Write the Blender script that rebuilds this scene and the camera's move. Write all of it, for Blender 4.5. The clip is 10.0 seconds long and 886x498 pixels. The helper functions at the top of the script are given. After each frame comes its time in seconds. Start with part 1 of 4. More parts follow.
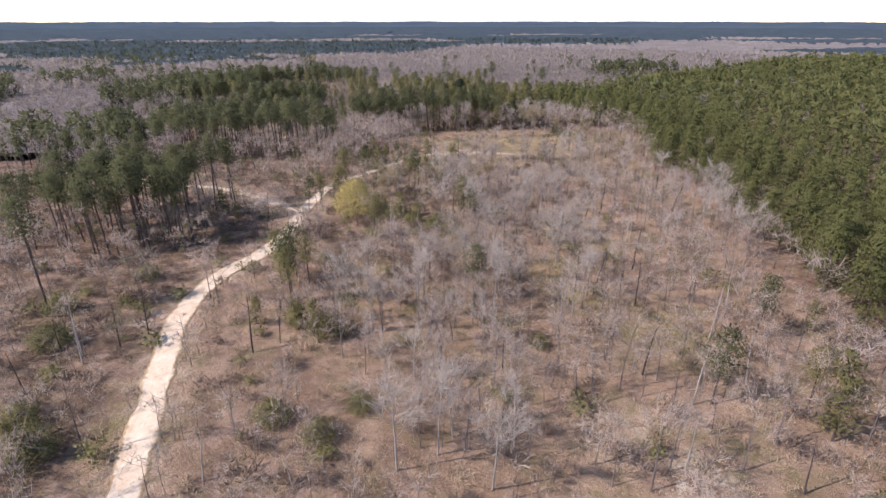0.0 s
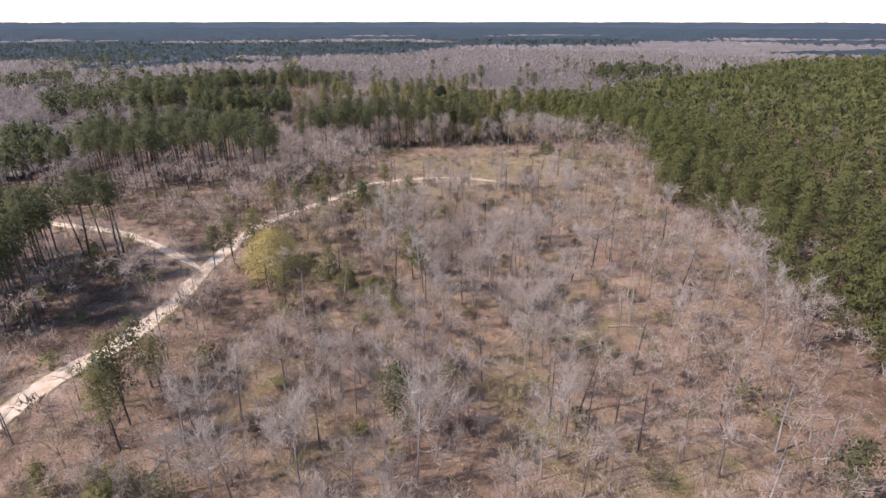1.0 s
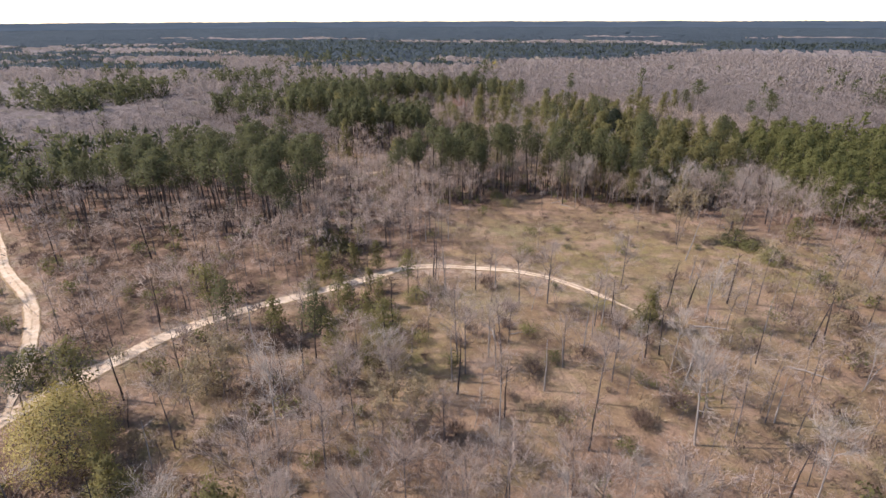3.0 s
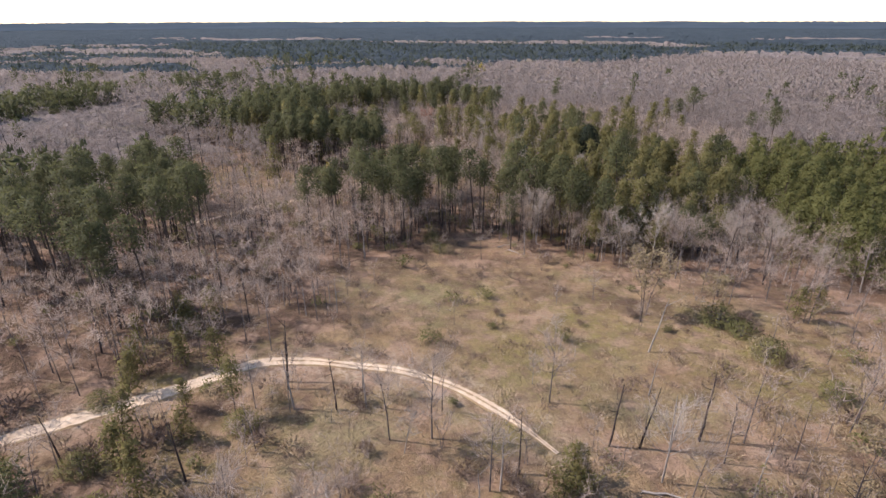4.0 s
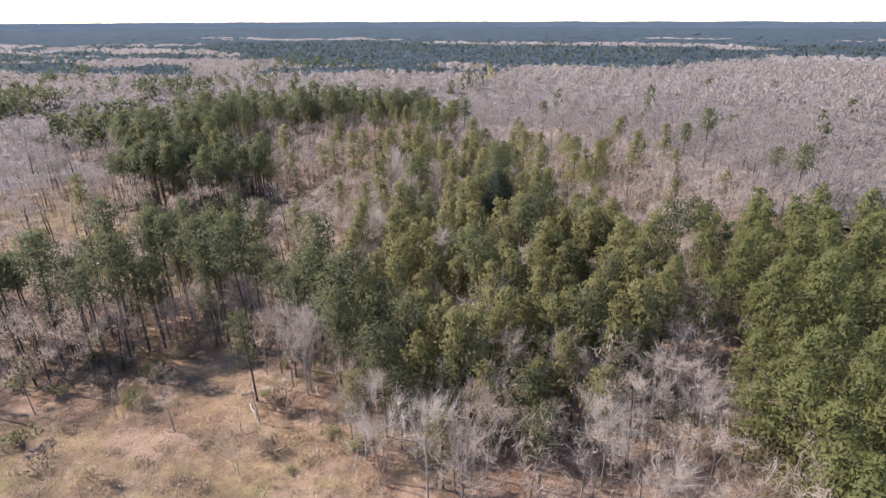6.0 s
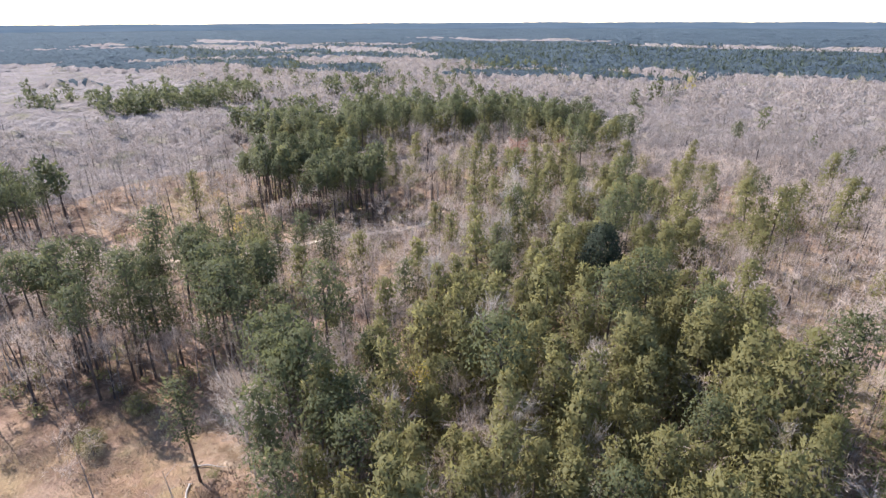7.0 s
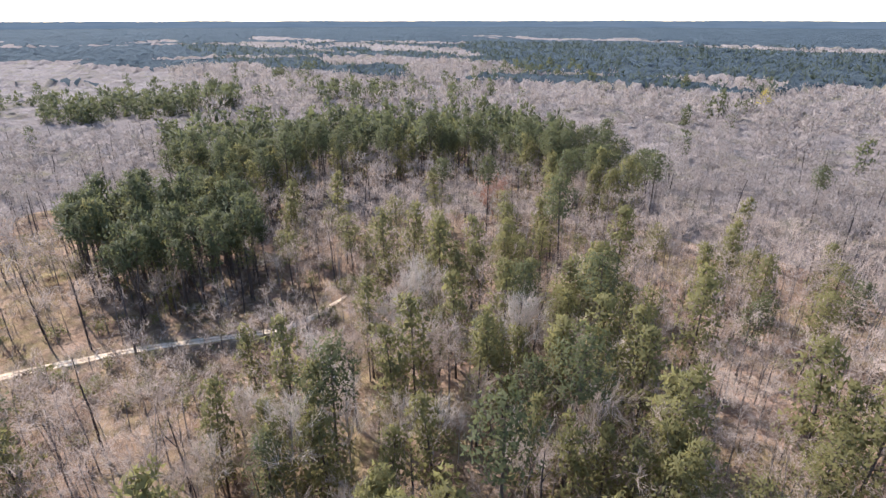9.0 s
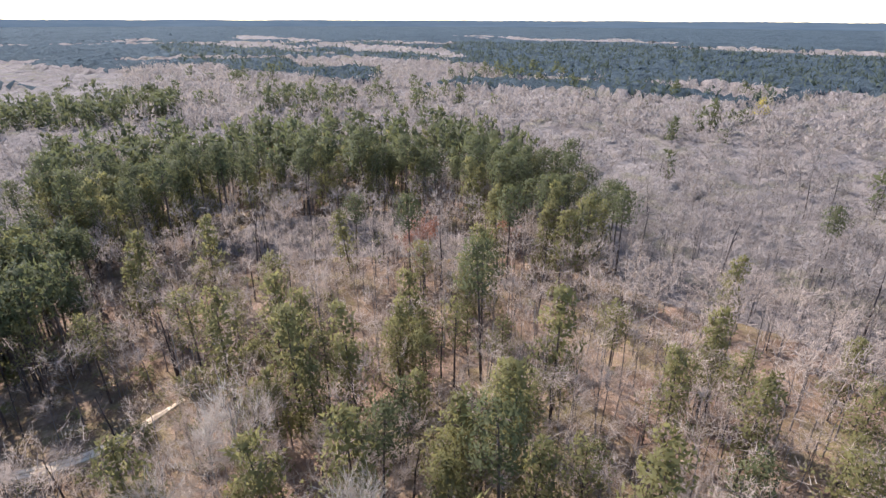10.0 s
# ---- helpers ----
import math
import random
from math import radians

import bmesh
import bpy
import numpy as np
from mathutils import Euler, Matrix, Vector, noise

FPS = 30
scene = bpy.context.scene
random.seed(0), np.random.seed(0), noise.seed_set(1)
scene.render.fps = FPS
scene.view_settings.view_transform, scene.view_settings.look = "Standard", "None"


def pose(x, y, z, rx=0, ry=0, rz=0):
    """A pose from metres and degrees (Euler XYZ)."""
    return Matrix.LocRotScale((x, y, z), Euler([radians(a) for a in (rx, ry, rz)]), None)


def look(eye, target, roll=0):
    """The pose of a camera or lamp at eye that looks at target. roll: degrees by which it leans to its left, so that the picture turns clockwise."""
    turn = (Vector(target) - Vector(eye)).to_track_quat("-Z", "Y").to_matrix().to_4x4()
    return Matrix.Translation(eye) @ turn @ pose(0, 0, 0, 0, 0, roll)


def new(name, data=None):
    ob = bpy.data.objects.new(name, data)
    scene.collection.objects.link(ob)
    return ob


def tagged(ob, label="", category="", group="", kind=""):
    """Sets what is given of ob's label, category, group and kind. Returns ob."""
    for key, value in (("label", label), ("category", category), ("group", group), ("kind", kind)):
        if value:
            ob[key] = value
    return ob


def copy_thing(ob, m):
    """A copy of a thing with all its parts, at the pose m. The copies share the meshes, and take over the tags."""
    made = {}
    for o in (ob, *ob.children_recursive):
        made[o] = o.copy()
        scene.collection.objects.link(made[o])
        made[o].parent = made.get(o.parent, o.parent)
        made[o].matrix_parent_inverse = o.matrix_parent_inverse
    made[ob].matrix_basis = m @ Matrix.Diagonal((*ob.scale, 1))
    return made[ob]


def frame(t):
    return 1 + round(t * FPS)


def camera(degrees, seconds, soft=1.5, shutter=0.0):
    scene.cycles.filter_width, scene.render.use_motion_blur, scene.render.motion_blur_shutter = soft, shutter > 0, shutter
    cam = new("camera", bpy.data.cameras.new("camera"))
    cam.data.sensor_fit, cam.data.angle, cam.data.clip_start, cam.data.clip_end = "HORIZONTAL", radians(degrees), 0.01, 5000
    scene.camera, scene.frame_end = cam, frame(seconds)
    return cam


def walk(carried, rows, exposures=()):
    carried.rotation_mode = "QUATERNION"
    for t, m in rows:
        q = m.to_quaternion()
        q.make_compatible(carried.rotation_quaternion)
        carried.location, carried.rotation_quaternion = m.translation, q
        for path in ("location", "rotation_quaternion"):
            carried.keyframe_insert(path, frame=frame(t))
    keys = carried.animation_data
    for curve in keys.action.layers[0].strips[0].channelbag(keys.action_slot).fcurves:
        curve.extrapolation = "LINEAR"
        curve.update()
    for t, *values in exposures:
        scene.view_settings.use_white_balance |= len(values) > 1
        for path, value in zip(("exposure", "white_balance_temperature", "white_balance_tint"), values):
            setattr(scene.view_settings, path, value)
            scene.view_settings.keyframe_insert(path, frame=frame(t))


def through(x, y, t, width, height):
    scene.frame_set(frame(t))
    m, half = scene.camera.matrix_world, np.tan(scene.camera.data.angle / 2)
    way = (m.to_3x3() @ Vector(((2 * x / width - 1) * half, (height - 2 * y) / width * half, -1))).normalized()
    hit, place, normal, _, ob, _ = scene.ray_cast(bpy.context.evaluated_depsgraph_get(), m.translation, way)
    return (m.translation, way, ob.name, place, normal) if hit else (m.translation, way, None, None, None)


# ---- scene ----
cam = camera(79.2, 10.0, soft=1.45)
PATH = (
    (0, 0.00, 0.00, 43.70, -0.00, -23.30, 0.01),
    (0.5, 4.68, 15.98, 43.68, -0.03, -23.29, -0.06),
    (1, 10.47, 32.72, 43.65, 0.04, -23.27, -0.03),
    (1.5, 17.05, 49.48, 43.57, -0.06, -23.34, -0.00),
    (2, 23.88, 65.69, 43.61, 0.07, -23.37, 0.04),
    (2.1, 25.20, 68.91, 43.67, 3.20, -23.38, 0.04),
    (2.2, 26.48, 72.15, 43.73, 9.40, -23.38, 0.03),
    (2.35, 28.27, 77.08, 43.80, 16.50, -23.38, 0.04),
    (2.55, 30.43, 83.76, 43.87, 22.30, -23.37, 0.07),
    (2.8, 32.77, 92.27, 43.93, 24.20, -23.35, 0.12),
    (3.3, 36.21, 109.72, 43.98, 24.60, -23.31, 0.10),
    (3.5, 37.11, 116.84, 43.99, 24.85, -23.31, 0.01),
    (4, 38.69, 135.55, 43.71, 25.00, -23.30, 0.10),
    (4.3, 39.76, 146.66, 43.55, 23.85, -23.29, 0.02),
    (4.5, 40.73, 154.02, 43.45, 19.88, -23.29, -0.04),
    (4.8, 42.73, 165.14, 43.29, 9.10, -23.31, -0.11),
    (5, 44.64, 172.26, 43.22, 5.87, -23.32, -0.13),
    (5.2, 47.47, 178.76, 43.22, 6.10, -23.31, -0.11),
    (5.3, 49.10, 181.87, 43.23, 7.90, -23.29, -0.09),
    (5.5, 52.12, 188.22, 43.29, 13.49, -23.28, -0.04),
    (5.7, 54.66, 194.93, 43.39, 21.50, -23.29, 0.04),
    (6, 57.62, 205.17, 43.56, 31.88, -23.31, 0.14),
    (6.2, 58.64, 211.97, 43.61, 33.47, -23.30, 0.13),
    (7.3, 57.08, 244.66, 43.92, 58.44, -23.24, -0.01),
    (7.5, 54.96, 250.70, 43.94, 59.08, -23.24, -0.16),
    (8, 47.45, 265.27, 43.74, 59.82, -23.31, 0.01),
    (8.5, 39.15, 280.22, 43.26, 60.23, -23.34, -0.04),
    (9, 30.11, 295.42, 42.79, 60.23, -23.37, 0.04),
    (9.5, 20.76, 310.74, 42.31, 60.28, -23.40, 0.24),
    (10, 11.35, 325.99, 42.42, 60.04, -23.40, -0.21),
)
walk(cam, [(t, pose(x, y, z, 90 + pitch, roll, yaw)) for t, x, y, z, yaw, pitch, roll in PATH], [(0, 0.91, 6120, 18), (2, 0.93, 6220, 18), (3.5, 0.82, 6500, 17), (4.5, 0.86, 6420, 17), (5.2, 1.2, 6340, 15), (6.2, 1.5, 6120, 13), (7.3, 1.74, 6000, 11), (8.5, 1.6, 6000, 11), (10, 1.5, 6060, 11)])
# ---- light ----
SUN_AZ, SUN_EL = radians(252.5), radians(42)
world = bpy.data.worlds.new("sky")
scene.world = world
world.use_nodes = True
wn = world.node_tree
sky = wn.nodes.new("ShaderNodeTexSky")
sky.sky_type = 'NISHITA'
sky.sun_disc = False
sky.sun_elevation, sky.sun_rotation = SUN_EL, SUN_AZ
sky.air_density, sky.dust_density, sky.ozone_density = 1.0, 0.05, 1.2
wn.links.new(sky.outputs[0], wn.nodes["Background"].inputs[0])
wn.nodes["Background"].inputs[1].default_value = 0.125
sun = new("sun", bpy.data.lights.new("sun", 'SUN'))
sun.data.energy, sun.data.angle, sun.data.color = 4.05, radians(0.6), (1.0, 0.955, 0.90)
away = Vector((math.sin(SUN_AZ) * math.cos(SUN_EL), math.cos(SUN_AZ) * math.cos(SUN_EL), math.sin(SUN_EL)))
sun.matrix_world = look(away * 300, (0, 0, 0))


# ---- materials ----
class Mat:
    """A node material with short helpers."""

    def __init__(self, name, rough=0.9, spec=0.2):
        self.m = bpy.data.materials.new(name)
        self.m.use_nodes = True
        self.t = self.m.node_tree
        self.b = self.t.nodes["Principled BSDF"]
        self.b.inputs["Roughness"].default_value = rough
        self.b.inputs["Specular IOR Level"].default_value = spec
        self.pos = self.t.nodes.new("ShaderNodeNewGeometry")

    def link(self, a, b):
        self.t.links.new(a, b)

    def noise(self, scale, detail=4, rough=0.6, stretch=None):
        n = self.t.nodes.new("ShaderNodeTexNoise")
        n.inputs["Scale"].default_value, n.inputs["Detail"].default_value, n.inputs["Roughness"].default_value = scale, detail, rough
        src = self.pos.outputs["Position"]
        if stretch:
            v = self.t.nodes.new("ShaderNodeVectorMath")
            v.operation = 'MULTIPLY'
            v.inputs[1].default_value = stretch
            self.link(src, v.inputs[0])
            src = v.outputs[0]
        self.link(src, n.inputs["Vector"])
        return n.outputs["Fac"]

    def cells(self, scale):
        """Rounded cells: height at each place, and one random tone for each cell."""
        v = self.t.nodes.new("ShaderNodeTexVoronoi")
        v.feature, v.voronoi_dimensions = 'SMOOTH_F1', '2D'
        v.inputs["Scale"].default_value, v.inputs["Smoothness"].default_value = scale, 0.35
        self.link(self.pos.outputs["Position"], v.inputs["Vector"])
        inv = self.t.nodes.new("ShaderNodeMath")
        inv.operation = 'SUBTRACT'
        inv.inputs[0].default_value = 1.0
        self.link(v.outputs["Distance"], inv.inputs[1])
        sep = self.t.nodes.new("ShaderNodeSeparateColor")
        self.link(v.outputs["Color"], sep.inputs[0])
        return inv.outputs[0], sep.outputs[0]

    def ramp(self, fac, lo, hi):
        n = self.t.nodes.new("ShaderNodeMapRange")
        n.inputs["From Min"].default_value, n.inputs["From Max"].default_value = lo, hi
        self.link(fac, n.inputs["Value"])
        return n.outputs["Result"]

    def colour(self, c):
        n = self.t.nodes.new("ShaderNodeRGB")
        n.outputs[0].default_value = (*c, 1)
        return n.outputs[0]

    def mix(self, fac, a, b, kind='MIX'):
        n = self.t.nodes.new("ShaderNodeMix")
        n.data_type, n.blend_type = 'RGBA', kind
        for value, socket in ((fac, n.inputs[0]), (a, n.inputs[6]), (b, n.inputs[7])):
            if isinstance(value, tuple):
                socket.default_value = (*value, 1)
            elif isinstance(value, float):
                socket.default_value = value
            else:
                self.link(value, socket)
        return n.outputs[2]

    def mul(self, a, b):
        n = self.t.nodes.new("ShaderNodeMath")
        n.operation = 'MULTIPLY'
        self.link(a, n.inputs[0])
        if isinstance(b, float):
            n.inputs[1].default_value = b
        else:
            self.link(b, n.inputs[1])
        return n.outputs[0]

    def island(self):
        return self.pos.outputs["Random Per Island"]

    def thing(self):
        return self.t.nodes.new("ShaderNodeObjectInfo").outputs["Random"]

    def attr(self, name):
        n = self.t.nodes.new("ShaderNodeAttribute")
        n.attribute_name = name
        s = self.t.nodes.new("ShaderNodeSeparateColor")
        self.link(n.outputs["Color"], s.inputs[0])
        return s.outputs

    def bump(self, height, strength, distance):
        n = self.t.nodes.new("ShaderNodeBump")
        n.inputs["Strength"].default_value, n.inputs["Distance"].default_value = strength, distance
        self.link(height, n.inputs["Height"])
        self.link(n.outputs[0], self.b.inputs["Normal"])

    def done(self, col, through=0.0):
        self.link(col, self.b.inputs["Base Color"])
        if through:
            tr = self.t.nodes.new("ShaderNodeBsdfTranslucent")
            mx = self.t.nodes.new("ShaderNodeMixShader")
            mx.inputs[0].default_value = through
            self.link(col, tr.inputs["Color"])
            self.link(self.b.outputs[0], mx.inputs[1])
            self.link(tr.outputs[0], mx.inputs[2])
            self.link(mx.outputs[0], self.t.nodes["Material Output"].inputs[0])
        return self.m


def leaf_mat(name, dark, light, tint, through=0.3):
    """Foliage: two tones by tree-sized patches, varied leaf by leaf and tree by tree."""
    m = Mat(name, 0.75, 0.25)
    c = m.mix(m.ramp(m.noise(0.16, 2), 0.35, 0.65), dark, light)
    c = m.mix(m.mul(m.island(), 0.42), c, tint)
    c = m.mix(m.mul(m.thing(), 0.35), c, light)
    return m.done(c, through)


def bark_mat(name, dark, light, scale=1.5, through=0.0):
    m = Mat(name, 0.95, 0.1)
    c = m.mix(m.ramp(m.noise(scale, 5, 0.7, (3, 3, 0.5)), 0.35, 0.65), dark, light)
    c = m.mix(m.mul(m.island(), 0.5), c, light)
    return m.done(c, through)


PINE = leaf_mat("pine_needles", (0.130, 0.116, 0.044), (0.192, 0.166, 0.064), (0.265, 0.218, 0.088), 0.58)
PLANTED = leaf_mat("plantation_needles", (0.104, 0.107, 0.038), (0.158, 0.152, 0.052), (0.232, 0.204, 0.072), 0.57)
TALL = leaf_mat("tall_pine_needles", (0.070, 0.074, 0.034), (0.108, 0.108, 0.046), (0.165, 0.148, 0.062), 0.52)
HOLLY = leaf_mat("evergreen_leaves", (0.012, 0.017, 0.007), (0.017, 0.022, 0.008), (0.026, 0.031, 0.012), 0.15)
OLIVE = leaf_mat("olive_leaves", (0.10, 0.10, 0.035), (0.19, 0.165, 0.060), (0.26, 0.21, 0.085))
OCHRE = leaf_mat("budding_leaves", (0.25, 0.18, 0.095), (0.35, 0.265, 0.15), (0.40, 0.31, 0.19))
WILLOW = leaf_mat("willow_leaves", (0.31, 0.235, 0.07), (0.40, 0.31, 0.10), (0.46, 0.36, 0.14))
YELLOW = leaf_mat("yellow_blossom", (0.40, 0.30, 0.03), (0.50, 0.38, 0.05), (0.55, 0.45, 0.12))
RED = leaf_mat("red_buds", (0.28, 0.10, 0.06), (0.36, 0.15, 0.09), (0.40, 0.22, 0.15))
TWIG = bark_mat("bare_twigs", (0.300, 0.222, 0.172), (0.465, 0.362, 0.292), 0.12, 0.4)
# bare twigs again for farther woods, darker and greyer, distance haze put in
FARTWIG = bark_mat("far_twigs_hazed", (0.225, 0.176, 0.148), (0.345, 0.280, 0.240), 0.12, 0.4)
PALETWIG = bark_mat("pale_twigs", (0.36, 0.285, 0.228), (0.52, 0.43, 0.355), 0.3, 0.4)
PALE = bark_mat("pale_bark", (0.20, 0.165, 0.14), (0.36, 0.31, 0.27))
BARK = bark_mat("pine_bark", (0.045, 0.034, 0.030), (0.12, 0.088, 0.072))
GREYBARK = bark_mat("grey_bark", (0.075, 0.060, 0.054), (0.20, 0.162, 0.146))
CHAR = bark_mat("charred_bark", (0.025, 0.02, 0.02), (0.085, 0.065, 0.06))
STRAW = bark_mat("dead_grass", (0.25, 0.175, 0.105), (0.43, 0.325, 0.205), 0.3)
BRUSH = bark_mat("brown_brush", (0.105, 0.068, 0.050), (0.235, 0.165, 0.125), 0.3)


def ground_mat():
    m = Mat("wild_ground", 1.0, 0.05)
    cover = m.attr("cover")
    litter = m.mix(m.ramp(m.noise(0.09, 5, 0.65), 0.38, 0.62), (0.265, 0.158, 0.102), (0.415, 0.270, 0.176))
    grass = m.mix(m.ramp(m.noise(0.13, 5, 0.7), 0.35, 0.65), (0.258, 0.164, 0.088), (0.375, 0.258, 0.138))
    grass = m.mix(m.ramp(m.noise(0.045, 3, 0.6), 0.52, 0.66), grass, (0.29, 0.24, 0.12))
    needles = m.mix(m.ramp(m.noise(0.35, 4), 0.4, 0.6), (0.17, 0.09, 0.065), (0.34, 0.19, 0.135))
    sand = m.mix(m.ramp(m.noise(0.9, 5), 0.35, 0.65), (0.50, 0.37, 0.26), (0.66, 0.53, 0.40))
    c = m.mix(cover[0], litter, grass)
    c = m.mix(cover[2], c, needles)
    c = m.mix(m.mul(cover[1], m.ramp(m.noise(0.5, 6, 0.75), 0.42, 0.55)), c, sand)
    # rusty bare soil and mossy spots with shapes of their own
    c = m.mix(m.mul(m.ramp(m.noise(0.055, 4, 0.7), 0.60, 0.68), 0.6), c, (0.36, 0.20, 0.13))
    c = m.mix(m.mul(m.ramp(m.noise(0.10, 5, 0.75), 0.50, 0.62), 0.7), c, (0.19, 0.155, 0.068))
    patch = m.attr("brush")
    c = m.mix(m.mul(patch[1], m.ramp(m.noise(0.33, 5, 0.7), 0.34, 0.60)), c, (0.262, 0.206, 0.078))
    c = m.mix(m.mul(patch[2], m.ramp(m.noise(0.4, 5, 0.7), 0.34, 0.58)), c, (0.34, 0.185, 0.125))
    # brown brush ground, with tree shade painted in through the same mask
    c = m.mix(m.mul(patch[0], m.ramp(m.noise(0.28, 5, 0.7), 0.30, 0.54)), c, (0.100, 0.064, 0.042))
    fine = m.noise(2.2, 6, 0.75)
    c = m.mix(m.mul(m.ramp(m.noise(0.30, 6, 0.74), 0.47, 0.61), 0.65), c, (0.165, 0.100, 0.072))
    c = m.mix(m.mul(m.ramp(m.noise(0.17, 5, 0.7), 0.50, 0.62), 0.55), c, (0.41, 0.265, 0.185))
    c = m.mix(m.mul(m.ramp(m.noise(0.75, 5, 0.7), 0.56, 0.70), 0.35), c, (0.43, 0.325, 0.225))
    c = m.mix(m.mul(m.ramp(fine, 0.50, 0.72), 0.6), c, (0.11, 0.075, 0.055))
    c = m.mix(m.mul(m.ramp(m.noise(5.0, 3, 0.7), 0.55, 0.75), 0.25), c, (0.50, 0.40, 0.29))
    m.bump(fine, 0.9, 0.5)
    return m.done(c)


def road_mat():
    """Pale sand in the wheel lanes, breaking up into grass and litter at the edges and along the crown."""
    m = Mat("sandy_dirt", 1.0, 0.05)
    c = m.mix(m.ramp(m.noise(0.5, 5, 0.65), 0.35, 0.65), (0.50, 0.355, 0.235), (0.66, 0.515, 0.375))
    c = m.mix(m.mul(m.ramp(m.noise(3.0, 5, 0.7), 0.55, 0.75), 0.5), c, (0.36, 0.25, 0.17))
    grass = m.mix(m.ramp(m.noise(0.6, 5, 0.7), 0.4, 0.6), (0.24, 0.152, 0.088), (0.33, 0.24, 0.135))
    worn = m.attr("worn")[0]
    n = m.t.nodes.new("ShaderNodeMath")
    n.operation = 'ADD'
    m.link(worn, n.inputs[0])
    m.link(m.noise(0.8, 6, 0.75), n.inputs[1])
    c = m.mix(m.ramp(n.outputs[0], 0.88, 1.08), grass, c)
    m.bump(m.noise(2.0, 6, 0.7), 0.6, 0.2)
    return m.done(c)


def canopy_mat(name, a, b, c_, fine=0.55, moss=None):
    """Crowns side by side, each with its own tone and roundness."""
    m = Mat(name, 1.0, 0.05)
    cell, tone = m.cells(0.13)
    c = m.mix(m.ramp(m.noise(0.012, 4, 0.6), 0.38, 0.62), a, b)
    c = m.mix(m.mul(tone, 0.55), c, c_)
    c = m.mix(m.ramp(m.noise(fine, 5, 0.75, (1, 1, 0.4)), 0.45, 0.68), c, c_)
    if moss:
        c = m.mix(m.mul(m.ramp(m.noise(0.06, 4, 0.7), 0.52, 0.66), 0.6), c, moss)
    n = m.t.nodes.new("ShaderNodeMath")
    n.operation = 'MULTIPLY_ADD'
    m.link(m.noise(fine, 5, 0.8), n.inputs[0])
    n.inputs[1].default_value = 0.6
    m.link(cell, n.inputs[2])
    m.bump(n.outputs[0], 0.9, 4.0)
    return m.done(c)


GROUND, ROAD = ground_mat(), road_mat()
# far woods: cooler, bluer than near trees, with distance haze put into the colours
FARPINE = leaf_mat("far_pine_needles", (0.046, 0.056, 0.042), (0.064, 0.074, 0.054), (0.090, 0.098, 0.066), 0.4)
HARDWOOD_TOP = canopy_mat("hardwood_canopy_hazed", (0.238, 0.190, 0.168), (0.298, 0.243, 0.216), (0.170, 0.135, 0.118), 0.55, (0.175, 0.150, 0.082))
PINE_TOP = canopy_mat("pine_canopy_hazed", (0.058, 0.072, 0.080), (0.076, 0.090, 0.096), (0.044, 0.054, 0.062))

# ---- plan ----
rng = np.random.default_rng(11)
ROAD_LINE = ((-28, 24), (-31, 36), (-35, 49), (-37, 56), (-40, 66), (-42, 74), (-42.5, 83), (-40.5, 92), (-37, 99), (-35, 108), (-34.5, 116),
             (-34.5, 125), (-33.5, 137), (-32, 147), (-27, 157), (-22, 164), (-16, 172), (-11, 180), (-5, 183.5), (2, 185.5), (9, 187.3), (17, 187), (25, 184.5), (31, 181.5))
BRANCH_LINE = ((-35, 124), (-41, 129), (-49, 135), (-57, 140), (-66, 144), (-81, 149), (-96, 156), (-112, 162), (-130, 165))
NORTH_LINE = ((-76, 222), (-72, 244), (-66, 253), (-60, 262), (-59, 274), (-58.4, 288), (-56, 300), (-54, 309), (-54.5, 315), (-60, 325))
PLANTATION = ((62, 58), (60, 70), (65, 94), (64, 107), (67, 118), (73, 130), (72, 143), (66, 164), (72, 188), (77, 212), (79, 236), (72, 243), (66, 253),
              (57, 268), (52, 293), (49, 325), (70, 362), (94, 376), (122, 392), (200, 470), (364, 620), (500, 680), (560, 600), (420, 300), (240, 90), (110, 40))
GROVE = ((12, 254), (5, 264), (-2, 278), (-8, 292), (-20, 312), (-23, 330), (-26, 348), (-16, 352), (8, 338), (16, 322), (28, 312), (45, 305), (51, 280), (46, 266), (40, 250), (32, 246), (20, 247))
TALL_ROW = ((-38, 224), (-27, 229), (-14, 232), (-20, 242), (-23, 250), (-8, 249), (4, 250), (18, 246), (30, 242), (32, 248), (18, 255), (0, 258), (-20, 259), (-36, 247))
TRACK_SIDE = ((-76, 222), (-72, 244), (-60, 258), (-58, 288), (-53, 312), (-56, 322), (-36, 318), (-38, 290), (-44, 262), (-58, 240))
ROAD_PINES = ((-92, 120), (-84, 100), (-62, 95), (-52, 103), (-56, 118), (-74, 130))
WEST_PINES = ((-135, 160), (-95, 168), (-62, 176), (-50, 172), (-34, 180), (-40, 196), (-62, 222), (-100, 240), (-130, 222), (-150, 190))
FAR_WEST = ((-240, 266), (-258, 260), (-300, 298), (-304, 352), (-262, 346))
BRANCH_PINES = ((-62, 117), (-45, 121), (-47, 130), (-61, 132))
CLUMP = ((-100, 279), (-82, 282), (-66, 287), (-64, 300), (-66, 308), (-80, 318), (-98, 316), (-112, 296))
NORTH_STAND = ((-192, 302), (-150, 304), (-118, 300), (-106, 316), (-128, 350), (-118, 385), (-90, 396), (-60, 394), (-55, 408), (-100, 428), (-150, 450), (-190, 400), (-200, 335))
ROADSIDE_PINES = ((-50, 248), (-30, 256), (-18, 268), (-26, 281), (-42, 270))
END_GROVE = ((-20, 325), (-5, 338), (-7, 353), (-30, 353), (-52, 363), (-46, 335))
ISLAND = ((115, 470), (150, 500), (185, 505), (200, 470), (160, 455))
